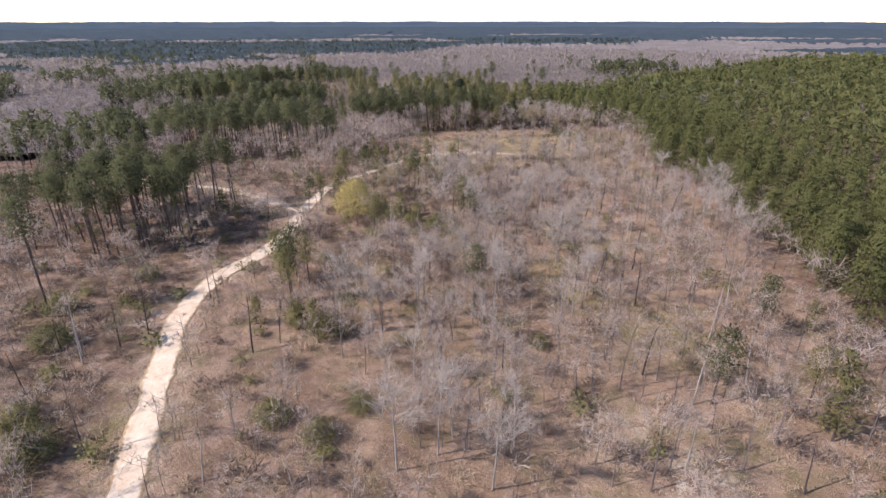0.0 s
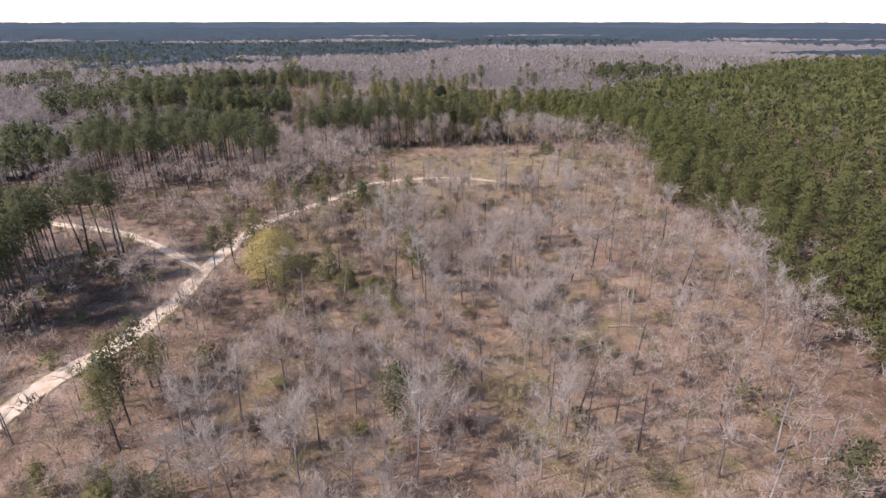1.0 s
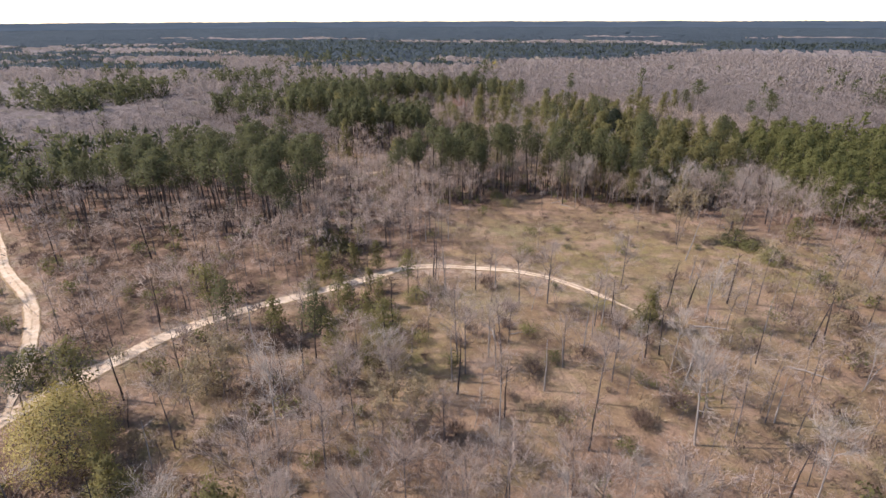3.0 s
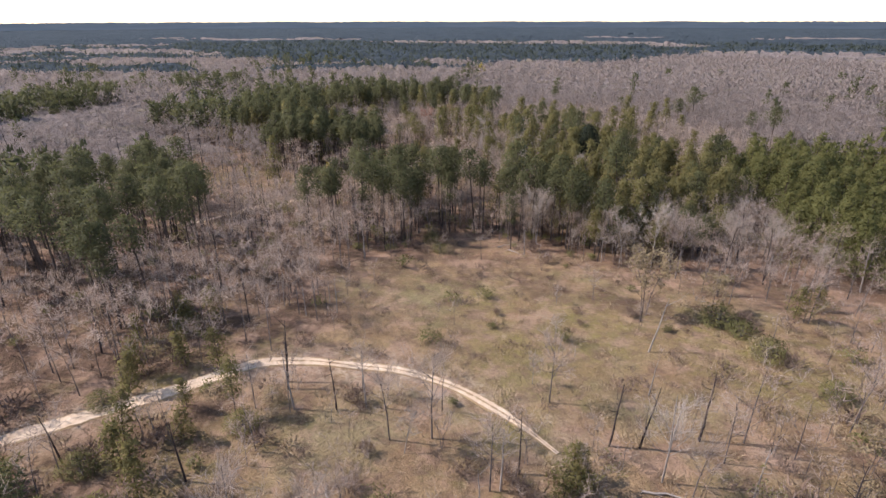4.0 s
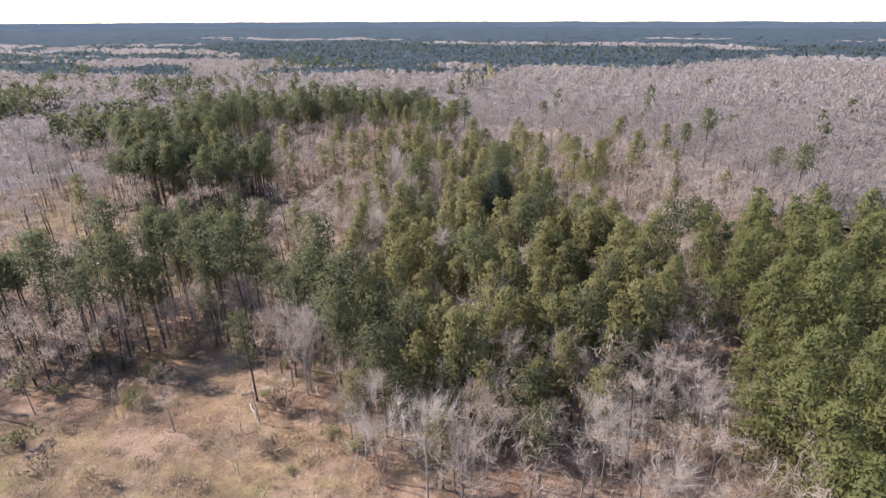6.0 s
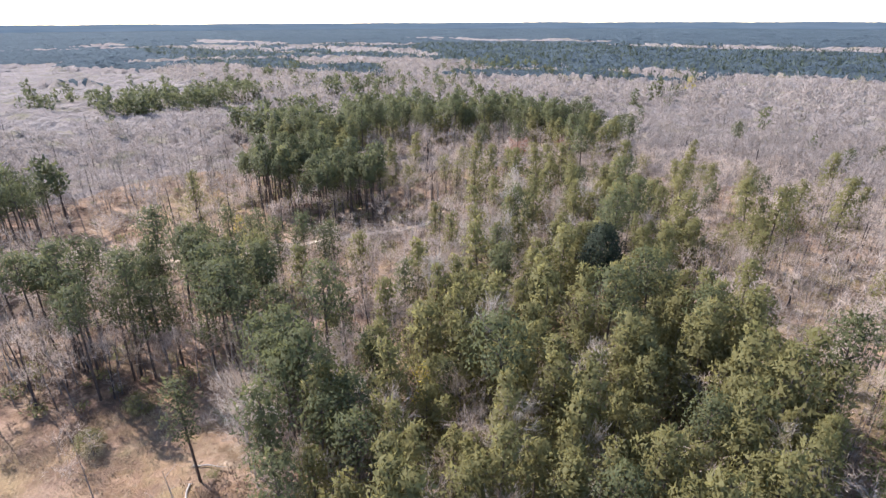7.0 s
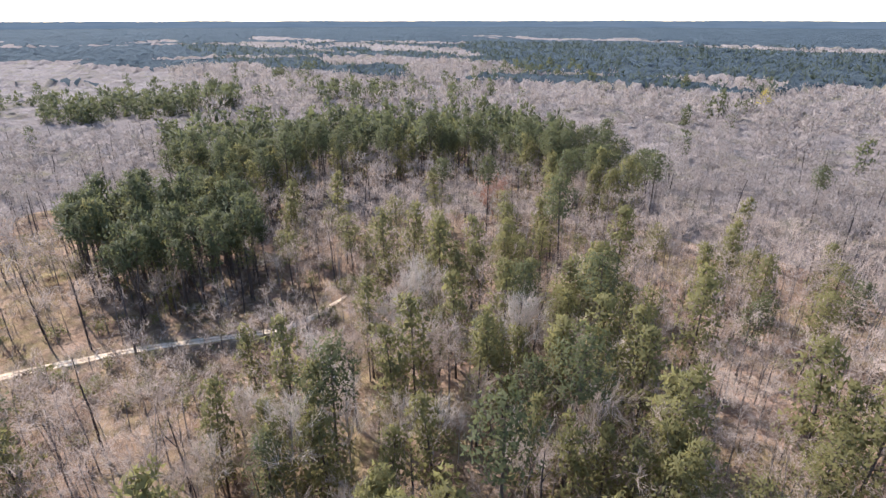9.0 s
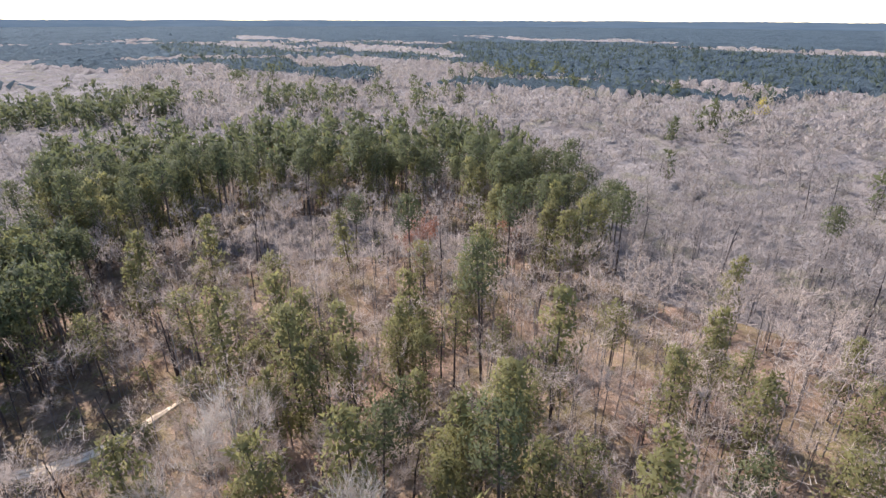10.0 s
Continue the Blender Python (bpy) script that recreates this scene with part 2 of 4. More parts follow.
CLEARING = ((-9, 182), (-8, 196), (-20, 212), (-12, 227), (-16, 240), (-7, 247), (8, 246), (21, 240), (32, 238), (50, 225), (58, 228), (60, 204), (48, 190), (31, 184), (12, 189))
WEST_CLEARING = ((-126, 264), (-124, 284), (-102, 278), (-80, 281), (-66, 276), (-64, 262), (-76, 254), (-90, 244), (-106, 239))
SCRUB = ((-36, 20), (-40, 60), (-34, 96), (-30, 120), (-30, 148), (-14, 172), (-4, 181), (12, 185), (34, 184), (46, 200), (60, 236), (78, 228), (64, 165), (72, 138), (62, 100), (58, 40), (40, 10))
FAR_PINES = ((-300, 560), (-206, 650), (-58, 690), (34, 900), (-55, 1080), (-395, 1000), (-900, 960), (-700, 720))


def inside(poly, x, y):
    hit = np.zeros(np.shape(x), bool)
    for (x1, y1), (x2, y2) in zip(poly, poly[1:] + poly[:1]):
        if y1 != y2:
            hit ^= ((y1 > y) != (y2 > y)) & (x < (x2 - x1) * (y - y1) / (y2 - y1) + x1)
    return hit


def away_from(line, x, y):
    """Distance of points to a line of points."""
    best = np.full(np.shape(x), 1e9)
    for (x1, y1), (x2, y2) in zip(line, line[1:]):
        dx, dy = x2 - x1, y2 - y1
        u = np.clip(((x - x1) * dx + (y - y1) * dy) / (dx * dx + dy * dy), 0, 1)
        best = np.minimum(best, np.hypot(x - x1 - u * dx, y - y1 - u * dy))
    return best


def waves(x, y, size, seed):
    """Smooth uneven field between 0 and 1, from a few crossed waves."""
    r = np.random.default_rng(seed)
    out = 0
    for k in range(7):
        a, s, ph = r.uniform(0, 6.28), size * r.uniform(0.55, 1.7), r.uniform(0, 6.28)
        out = out + np.sin((x * np.cos(a) + y * np.sin(a)) * 6.28 / s + ph)
    return np.clip(out / 7 * 1.5 * 0.5 + 0.5, 0, 1)


def slope(x, y):
    """The land falls gently to the north-west, down to the creek woods."""
    return np.interp(y - 0.35 * x, (195, 230, 250, 262, 308, 380, 430), (0, -2.3, -4.7, -5.6, -6.6, -8.3, -8.6))


def gz(x, y):
    return slope(x, y) + hummock(x, y)


def hummock(x, y):
    return 0.9 * (waves(x, y, 70, 3) - 0.5) + 0.25 * (waves(x, y, 14, 4) - 0.5)


def off_road(x, y):
    return np.minimum(np.minimum(away_from(ROAD_LINE, x, y), away_from(BRANCH_LINE, x, y)), away_from(NORTH_LINE, x, y))


def scatter(x0, x1, y0, y1, step, chance):
    """Uneven points over a stretch of the plan, kept by a chance that follows the place."""
    gx, gy = np.meshgrid(np.arange(x0, x1, step), np.arange(y0, y1, step))
    x = (gx + rng.uniform(-0.48, 0.48, gx.shape) * step).ravel()
    y = (gy + rng.uniform(-0.48, 0.48, gx.shape) * step).ravel()
    keep = rng.random(len(x)) < chance(x, y)
    return np.stack([x[keep], y[keep]], 1)


SIGHT = ((-45, -5), (48, 5), (78, 40), (155, 130), (310, 300), (560, 600), (560, 760), (-800, 1100), (-800, 340), (-330, 200), (-180, 130), (-70, 30))
SPINE = ((-5, 55), (15, 110), (25, 180), (25, 235), (20, 270), (-20, 330))


# ---- plant shapes: vertices, triangles and a material number for each triangle ----
def tube(points, radii, sides=5):
    v, f = [], []
    for p, r in zip(points, radii):
        for k in range(sides):
            a = 6.283 * k / sides
            v.append((p[0] + r * math.cos(a), p[1] + r * math.sin(a), p[2]))
    for i in range(len(points) - 1):
        for k in range(sides):
            a, b = i * sides + k, i * sides + (k + 1) % sides
            f += [(a, b, b + sides), (a, b + sides, a + sides)]
    return np.array(v, float), np.array(f, int)


def limb(a, b, r0, r1, r, bend=0.15, sides=3):
    a, b = np.array(a, float), np.array(b, float)
    mid = (a + b) / 2 + r.normal(0, bend * np.linalg.norm(b - a) * 0.5, 3)
    d = b - a
    side = np.cross(d, (0.3, 0.2, 1.0))
    side /= np.linalg.norm(side) + 1e-9
    up = np.cross(side, d)
    up /= np.linalg.norm(up) + 1e-9
    v, f = [], []
    for p, q in ((a, r0), (mid, (r0 + r1) / 2), (b, r1)):
        for k in range(sides):
            t = 6.283 * k / sides
            v.append(p + q * (math.cos(t) * side + math.sin(t) * up))
    for i in range(2):
        for k in range(sides):
            c, e = i * sides + k, i * sides + (k + 1) % sides
            f += [(c, e, e + sides), (c, e + sides, c + sides)]
    return np.array(v), np.array(f)


def blades(centres, ways, length, width, r, out=None):
    """One thin triangle or spray for each centre, along its way; with out, it lies over a lump that faces that way."""
    n = len(centres)
    if out is not None:
        out = out / (np.linalg.norm(out, axis=1, keepdims=True) + 1e-9)
        ways = ways / (np.linalg.norm(ways, axis=1, keepdims=True) + 1e-9)
        ways = ways - out * (ways * out).sum(1, keepdims=True) * 0.7
    ways = ways / (np.linalg.norm(ways, axis=1, keepdims=True) + 1e-9)
    side = np.cross(ways, r.normal(0, 1, (n, 3)) if out is None else out + r.normal(0, 0.22, (n, 3)))
    side /= np.linalg.norm(side, axis=1, keepdims=True) + 1e-9
    ln = length * r.uniform(0.6, 1.4, (n, 1))
    wd = width * r.uniform(0.6, 1.4, (n, 1))
    v = np.stack([centres - side * wd / 2, centres + side * wd / 2, centres + ways * ln], 1)
    if out is None:
        return v.reshape(-1, 3), np.arange(3 * n).reshape(n, 3)
    face = np.cross(v[:, 1] - v[:, 0], v[:, 2] - v[:, 0])
    back = (face * out).sum(1) < 0
    v[back] = v[back][:, ::-1]
    face[back] *= -1
    face /= np.linalg.norm(face, axis=1, keepdims=True) + 1e-9
    w = out * 0.5 + face * 0.3 + (0, 0, 0.55)
    w /= np.linalg.norm(w, axis=1, keepdims=True) + 1e-9
    return v.reshape(-1, 3), np.arange(3 * n).reshape(n, 3), np.repeat(w, 3, axis=0)


class Shape:
    def __init__(self):
        self.v, self.f, self.m, self.w, self.n = [], [], [], [], 0

    def add(self, vf, mat):
        v, f = vf[:2]
        self.v.append(v)
        self.w.append(vf[2] if len(vf) > 2 else np.zeros((len(v), 3)))
        self.f.append(f + self.n)
        self.m.append(np.full(len(f), mat))
        self.n += len(v)
        return self

    def join(self, a, b, c):
        """A sliver of bark that ties two pieces of wood together."""
        self.f.append(np.array([(a, b, c)]))
        self.m.append(np.zeros(1, int))

    def close(self):
        self.v, self.f, self.m, self.w = np.concatenate(self.v), np.concatenate(self.f), np.concatenate(self.m), np.concatenate(self.w)
        return self


def pine_shape(seed, high, bare, wide, tufts, size, tall=False, trunk_sides=5):
    """A pine: bare up to a share of its height, with tufted boughs above. Materials: 0 bark, 1 needles."""
    r = np.random.default_rng(seed)
    s = Shape()
    lean = r.normal(0, 0.35, 2)
    zs = np.array([0, 0.35, 0.7, 1.0]) * high
    s.add(tube([(lean[0] * (z / high) ** 2, lean[1] * (z / high) ** 2, z - 0.2) for z in zs], [0.0125 * high, 0.010 * high, 0.007 * high, 0.02], trunk_sides), 0)
    boughs = max(5, int((26 if tall else 22) * min(1, tufts / 250)))
    per = max(2, tufts // boughs)
    for k in range(boughs):
        u = (k + r.uniform(0.1, 0.9)) / boughs
        z = high * (bare + (1 - bare) * u)
        reach = wide / 2 * ((0.55 + 0.75 * math.sin(3.14 * min(1, u * 0.9 + 0.12))) * 0.8 if tall else (1.04 - u) ** 0.55 * (0.72 + 0.4 * min(1, u * 4))) * r.uniform(0.6, 1.25)
        a = k * 2.4 + r.uniform(-0.5, 0.5)
        c = np.array([math.cos(a) * reach * 0.72, math.sin(a) * reach * 0.72, z + reach * r.uniform(-0.05, 0.3)])
        c[:2] += lean * (z / high) ** 2
        base = (lean[0] * (z / high) ** 2, lean[1] * (z / high) ** 2, z - 0.25 * reach)
        if tufts > 300 and k % 2 == 0:
            s.add(limb(base, c, 0.03 + 0.002 * high, 0.012, r), 0)
        rad = (0.42 * reach + 0.34) * (1.12 if tall else 1.0)
        off = r.normal(0, 1, (per, 3))
        off *= (rad * r.uniform(0.35, 1.0, (per, 1)) ** 0.6 / (np.linalg.norm(off, axis=1, keepdims=True) + 1e-9)) * (1, 1, 0.72)
        ways = off + (0, 0, 0.6 * rad) + r.normal(0, 0.5 * rad, (per, 3))
        out = off / rad + 0.45 * np.array([math.cos(a), math.sin(a), 0.9]) + r.normal(0, 0.14, (per, 3))
        s.add(blades(c + off, ways, size * 1.1, size * 0.55, r, out), 1)
    return s.close()


def bare_shape(seed, high, wide, twigs, thick, buds=0, stems=1, bud_size=0.22, soft=0.0):
    """A leafless tree: forked trunk, rising limbs, many thin twigs, now and then buds. Materials: 0 bark, 1 twigs, 2 buds."""
    r = np.random.default_rng(seed)
    s = Shape()
    tips, feet = [], []
    sides = 5 if twigs > 170 else 3
    for k in range(stems):
        lean = r.normal(0, 0.05 if stems == 1 else 0.22, 2) * high
        top = high * r.uniform(0.85, 1.0)
        foot = np.r_[r.normal(0, 0.25, 2), 0] if stems > 1 else np.zeros(3)
        girth = 0.0105 * high / stems ** 0.5
        rings = (0, 0.4, 0.75, 1)
        first = s.n
        feet.append(first)
        s.add(tube([foot + (lean[0] * t * t, lean[1] * t * t, top * t - 0.15) for t in rings], [girth, girth * 0.7, girth * 0.4, 0.015], sides), 0)
        arms = max(3, int((11 if twigs > 170 else 8) / stems))
        for j in range(arms):
            t = r.uniform(0.36, 0.9)
            base = foot + (lean[0] * t * t, lean[1] * t * t, top * t - 0.15)
            a = j * 2.4 + r.uniform(-0.6, 0.6)
            reach = wide / 2 * r.uniform(0.55, 1.1) * (1.25 - t) * 1.45
            end = base + (math.cos(a) * reach, math.sin(a) * reach, reach * r.uniform(0.6, 1.5))
            end[2] = min(end[2], high * 1.03)
            if twigs > 170 or j < 3:
                near = first + sides * int(np.argmin([abs(t - q) for q in rings]))
                s.join(near, s.n, s.n + 1)
                s.add(limb(base, end, girth * 0.36, 0.012, r), 0)
            tips.append((base, end))
        tips.append((foot + (lean[0] * 0.5, lean[1] * 0.5, top * 0.6), foot + (lean[0], lean[1], top)))
    for k in feet[1:]:
        s.join(feet[0], k, k + 1)
    a, b = np.array([t[0] for t in tips]), np.array([t[1] for t in tips])
    # boughs off the limbs, then short twigs in all directions along the boughs
    per = 5 if twigs > 170 else 3
    pick = np.repeat(np.arange(len(tips)), per)
    m = len(pick)
    u = r.uniform(0.3, 1.0, (m, 1))
    way = (b - a)[pick] / (np.linalg.norm((b - a)[pick], axis=1, keepdims=True) + 1e-9)
    start = a[pick] * (1 - u) + b[pick] * u
    way = way * 0.55 + r.normal(0, 0.55, (m, 3)) + (0, 0, 0.22)
    way /= np.linalg.norm(way, axis=1, keepdims=True)
    long = 0.30 * wide * r.uniform(0.5, 1.2, (m, 1)) * (1.25 - 0.5 * u)
    s.add(blades(start, way * long, float(np.mean(long)), thick * 1.7, r), 1)
    twigs = int(twigs * 1.7)
    pick = r.integers(0, m, twigs)
    c = start[pick] + way[pick] * long[pick] * r.uniform(0.0, 1.0, (twigs, 1)) + r.normal(0, (0.025 + 0.03 * soft) * wide, (twigs, 3))
    ways = way[pick] * 0.8 + r.normal(0, 0.4 + 0.3 * soft, (twigs, 3)) + (0, 0, 0.3)
    s.add(blades(c, ways, 0.1 * high, thick, r, (c - (0, 0, 0.5 * high)) / wide + r.normal(0, 0.2, (twigs, 3)) if soft > 0.2 else None), 1)
    if buds:
        pick = r.integers(0, twigs, buds)
        cb = c[pick] + ways[pick] * r.uniform(0, 0.06 * high, (buds, 1)) + r.normal(0, 0.15, (buds, 3))
        s.add(blades(cb, r.normal(0, 1, (buds, 3)), bud_size, bud_size * 0.8, r), 2)
    return s.close()


def crown_shape(seed, high, wide, n, size):
    """Only the twigs at the top of a far leafless crown, above the closed canopy."""
    r = np.random.default_rng(seed)
    off = r.normal(0, 1, (n, 3))
    off /= np.linalg.norm(off, axis=1, keepdims=True)
    c = off * r.uniform(0.5, 1.0, (n, 1)) * (wide / 2, wide / 2, high * 0.3) + (0, 0, high * 0.7)
    return Shape().add(blades(c, off + (0, 0, 0.8) + r.normal(0, 0.5, (n, 3)), size, size * 0.38, r, off + (0, 0, 0.3)), 0).close()


def snag_shape(seed, high, limbs=5):
    """A dead standing trunk with broken stubs. Materials: 0 trunk, 1 limbs."""
    r = np.random.default_rng(seed)
    s = Shape()
    lean = r.normal(0, 0.05, 2) * high
    s.add(tube([(lean[0] * t * t + r.normal(0, 0.04), lean[1] * t + r.normal(0, 0.04), high * t - 0.2) for t in (0, 0.25, 0.5, 0.75, 1)],
               [0.0155 * high, 0.013 * high, 0.010 * high, 0.007 * high, 0.025], 6), 0)
    for k in range(limbs):
        t = 0.5 + 0.46 * (k + r.uniform(0.2, 0.8)) / limbs
        a, ln = r.uniform(0, 6.28), r.uniform(0.06, 0.2) * high
        base = (lean[0] * t * t, lean[1] * t, high * t - 0.2)
        end = (base[0] + math.cos(a) * ln, base[1] + math.sin(a) * ln, base[2] + ln * r.uniform(0.2, 1.1))
        s.add(limb(base, end, 0.006 * high, 0.012, r), 1 + k)
        for _ in range(3):
            tip = np.array(end) + r.normal(0, 0.3 * ln, 3) + (0, 0, 0.3 * ln)
            s.add(limb(end, tip, 0.015, 0.008, r), 1 + k)
    return s.close()


def shrub_shape(seed, high, wide, leaves, size, stems=7, ratio=0.6):
    """A low bush: stems that fan out, and small leaves or twigs. Materials: 0 stems, 1 leaves."""
    r = np.random.default_rng(seed)
    s = Shape()
    for k in range(stems):
        a, w = r.uniform(0, 6.28), wide / 2 * r.uniform(0.3, 0.9)
        s.add(limb((0, 0, -0.1), (math.cos(a) * w, math.sin(a) * w, high * r.uniform(0.5, 0.95)), 0.03, 0.01, r), 0)
    lumps = 9
    for k in range(lumps):
        a, q = k * 2.4, wide / 2 * r.uniform(0.1, 0.75)
        c = np.array([math.cos(a) * q, math.sin(a) * q, high * r.uniform(0.35, 0.85)])
        n = leaves // lumps
        off = r.normal(0, 0.45, (n, 3)) * (wide * 0.26, wide * 0.26, high * 0.24)
        s.add(blades(c + off, off + (0, 0, 0.4 if ratio > 0.4 else 0.8) + r.normal(0, 0.4, (n, 3)), size, size * ratio, r, None if ratio < 0.4 else off + (c - (0, 0, 0.2)) * 0.6 + r.normal(0, 0.4, (n, 3))), 1)
    s.close()
    s.v[:, 2] = np.maximum(s.v[:, 2], -0.1)
    return s


def tuft_shape(seed, high, wide, n, width):
    r = np.random.default_rng(seed)
    s = Shape()
    a, q = r.uniform(0, 6.28, n), wide * np.sqrt(r.random(n)) * 0.5
    c = np.stack([np.cos(a) * q, np.sin(a) * q, np.full(n, -0.05)], 1)
    ways = np.stack([np.cos(a) * 0.6, np.sin(a) * 0.6, np.ones(n)], 1) + r.normal(0, 0.35, (n, 3)) * (1, 1, 0.2)
    return s.add(blades(c, ways, high, width, r), 0).close()


# ---- building ----
def mesh_of(name, v, f, mats, index=None, facing=None):
    me = bpy.data.meshes.new(name)
    me.vertices.add(len(v))
    me.vertices.foreach_set("co", np.ascontiguousarray(v, np.float32).ravel())
    me.loops.add(3 * len(f))
    me.loops.foreach_set("vertex_index", np.ascontiguousarray(f, np.int32).ravel())
    me.polygons.add(len(f))
    me.polygons.foreach_set("loop_start", np.arange(0, 3 * len(f), 3, dtype=np.int32))
    me.polygons.foreach_set("loop_total", np.full(len(f), 3, np.int32))
    for m in mats:
        me.materials.append(m)
    if index is not None:
        me.polygons.foreach_set("material_index", np.ascontiguousarray(index, np.int32))
    me.update(calc_edges=True)
    if facing is not None and np.any(facing):
        # leaves over a lump take the lump's roundness
        own = np.empty(3 * len(v), np.float32)
        me.vertex_normals.foreach_get("vector", own)
        own = np.where(np.any(facing, axis=1, keepdims=True), facing, own.reshape(-1, 3))
        me.attributes.new("custom_normal", 'FLOAT_VECTOR', 'POINT').data.foreach_set("vector", np.ascontiguousarray(own, np.float32).ravel())
    return me


def part(name, mesh, parent, label=""):
    ob = new(name, mesh)
    ob.parent = parent
    return tagged(ob, label)


def plant(name, shape, parts, mats, label, category):
    """A first plant of a kind: an Empty at its foot, one mesh for each material number."""
    root = tagged(new(name), label, category)
    for k, (pname, mat) in enumerate(zip(parts, mats)):
        f = shape.f[shape.m == k]
        if len(f):
            used, back = np.unique(f, return_inverse=True)
            part(pname, mesh_of(pname, shape.v[used], back.reshape(-1, 3), [mat], None, shape.w[used]), root)
    return root


def lofty(x, y, k):
    """Trees on the low moist ground grow taller."""
    return 1 - k * slope(x, y)


def stand_at(x, y, turn, size=1.0, tilt=0.0, high=1.0):
    m = Matrix.Translation((x, y, float(gz(np.float64(x), np.float64(y))))) @ Euler((tilt, tilt * 0.6, turn)).to_matrix().to_4x4()
    return m @ Matrix.Diagonal((size, size, size * high, 1))


def rise(points, roots, group, lo=0.85, hi=1.15, tilt=0.03, k=0.0):
    """A countable plant at each point, copied from one of the first ones."""
    for i, (x, y) in enumerate(points):
        ob = copy_thing(roots[i % len(roots)], stand_at(x, y, rng.uniform(0, 6.28), rng.uniform(lo, hi) * lofty(x, y, 0.75 * k), rng.normal(0, tilt), lofty(x, y, 0.25 * k)))
        ob["group"] = group


def settle(roots, places, group, k=0.0):
    """The first ones themselves take the first places."""
    for ob, (x, y) in zip(roots, places):
        ob.matrix_basis = stand_at(x, y, rng.uniform(0, 6.28), lofty(x, y, 0.75 * k), 0.0, lofty(x, y, 0.25 * k))
        ob["group"] = group


def spread(points, roots, group, lo=0.85, hi=1.15, tilt=0.03, k=0.0):
    settle(roots, points[:len(roots)], group, k)
    rise(points[len(roots):], roots, group, lo, hi, tilt, k)


def mass(name, points, shapes, mats, label, category, lo=0.8, hi=1.2, base=0.0, stretch=0.12, k=0.0):
    """Past counting: the plants of a wood, in one mesh."""
    if not len(points):
        return None
    vs, fs, ms, ns, n = [], [], [], [], 0
    pick = rng.integers(0, len(shapes), len(points))
    for j, s in enumerate(shapes):
        p = points[pick == j]
        if not len(p):
            continue
        c = len(p)
        a, q = rng.uniform(0, 6.28, c), rng.uniform(lo, hi, c) * lofty(p[:, 0], p[:, 1], 0.75 * k)
        co, si = np.cos(a)[:, None], np.sin(a)[:, None]
        ca, sa = co * q[:, None], si * q[:, None]
        x = ca * s.v[:, 0] - sa * s.v[:, 1] + p[:, :1]
        y = sa * s.v[:, 0] + ca * s.v[:, 1] + p[:, 1:2]
        z = (q * lofty(p[:, 0], p[:, 1], 0.25 * k) * rng.uniform(1 - stretch, 1 + stretch, c))[:, None] * s.v[:, 2] + gz(p[:, 0], p[:, 1])[:, None] + base
        vs.append(np.stack([x, y, z], -1).reshape(-1, 3))
        ns.append(np.stack([co * s.w[:, 0] - si * s.w[:, 1], si * s.w[:, 0] + co * s.w[:, 1], np.broadcast_to(s.w[:, 2], x.shape)], -1).reshape(-1, 3))
        fs.append((s.f[None] + (np.arange(c) * len(s.v))[:, None, None]).reshape(-1, 3) + n)
        ms.append(np.tile(s.m, c))
        n += c * len(s.v)
    ob = new(name, mesh_of(name, np.concatenate(vs), np.concatenate(fs), mats, np.concatenate(ms), np.concatenate(ns)))
    return tagged(ob, label, category, kind="stuff")


def split_near(points, count):
    """The points nearest to the middle line of the plan, and the rest."""
    order = np.argsort(away_from(SPINE, points[:, 0], points[:, 1]))
    return points[order[:count]], points[order[count:]]


# ---- ground ----
def axis(lo, hi, step, end):
    inner = list(np.arange(lo, hi + step, step))
    out, d = [], step
    a = lo
    while a > -end:
        d *= 1.35
        a -= d
        out.append(max(a, -end))
    left = out[::-1]
    out, d, a = [], step, inner[-1]
    while a < end:
        d *= 1.35
        a += d
        out.append(min(a, end))
    return np.array(left + inner + out)


def soft_in(poly, x, y, reach):
    """1 inside, 0 outside, with a ragged border."""
    jx, jy = (waves(x, y, 9, 21) - 0.5) * reach * 2, (waves(x, y, 9, 22) - 0.5) * reach * 2
    return sum(inside(poly, x + jx + ox * reach * 0.5, y + jy + oy * reach * 0.5).astype(float) for ox, oy in ((-1, -1), (1, -1), (-1, 1), (1, 1))) / 4


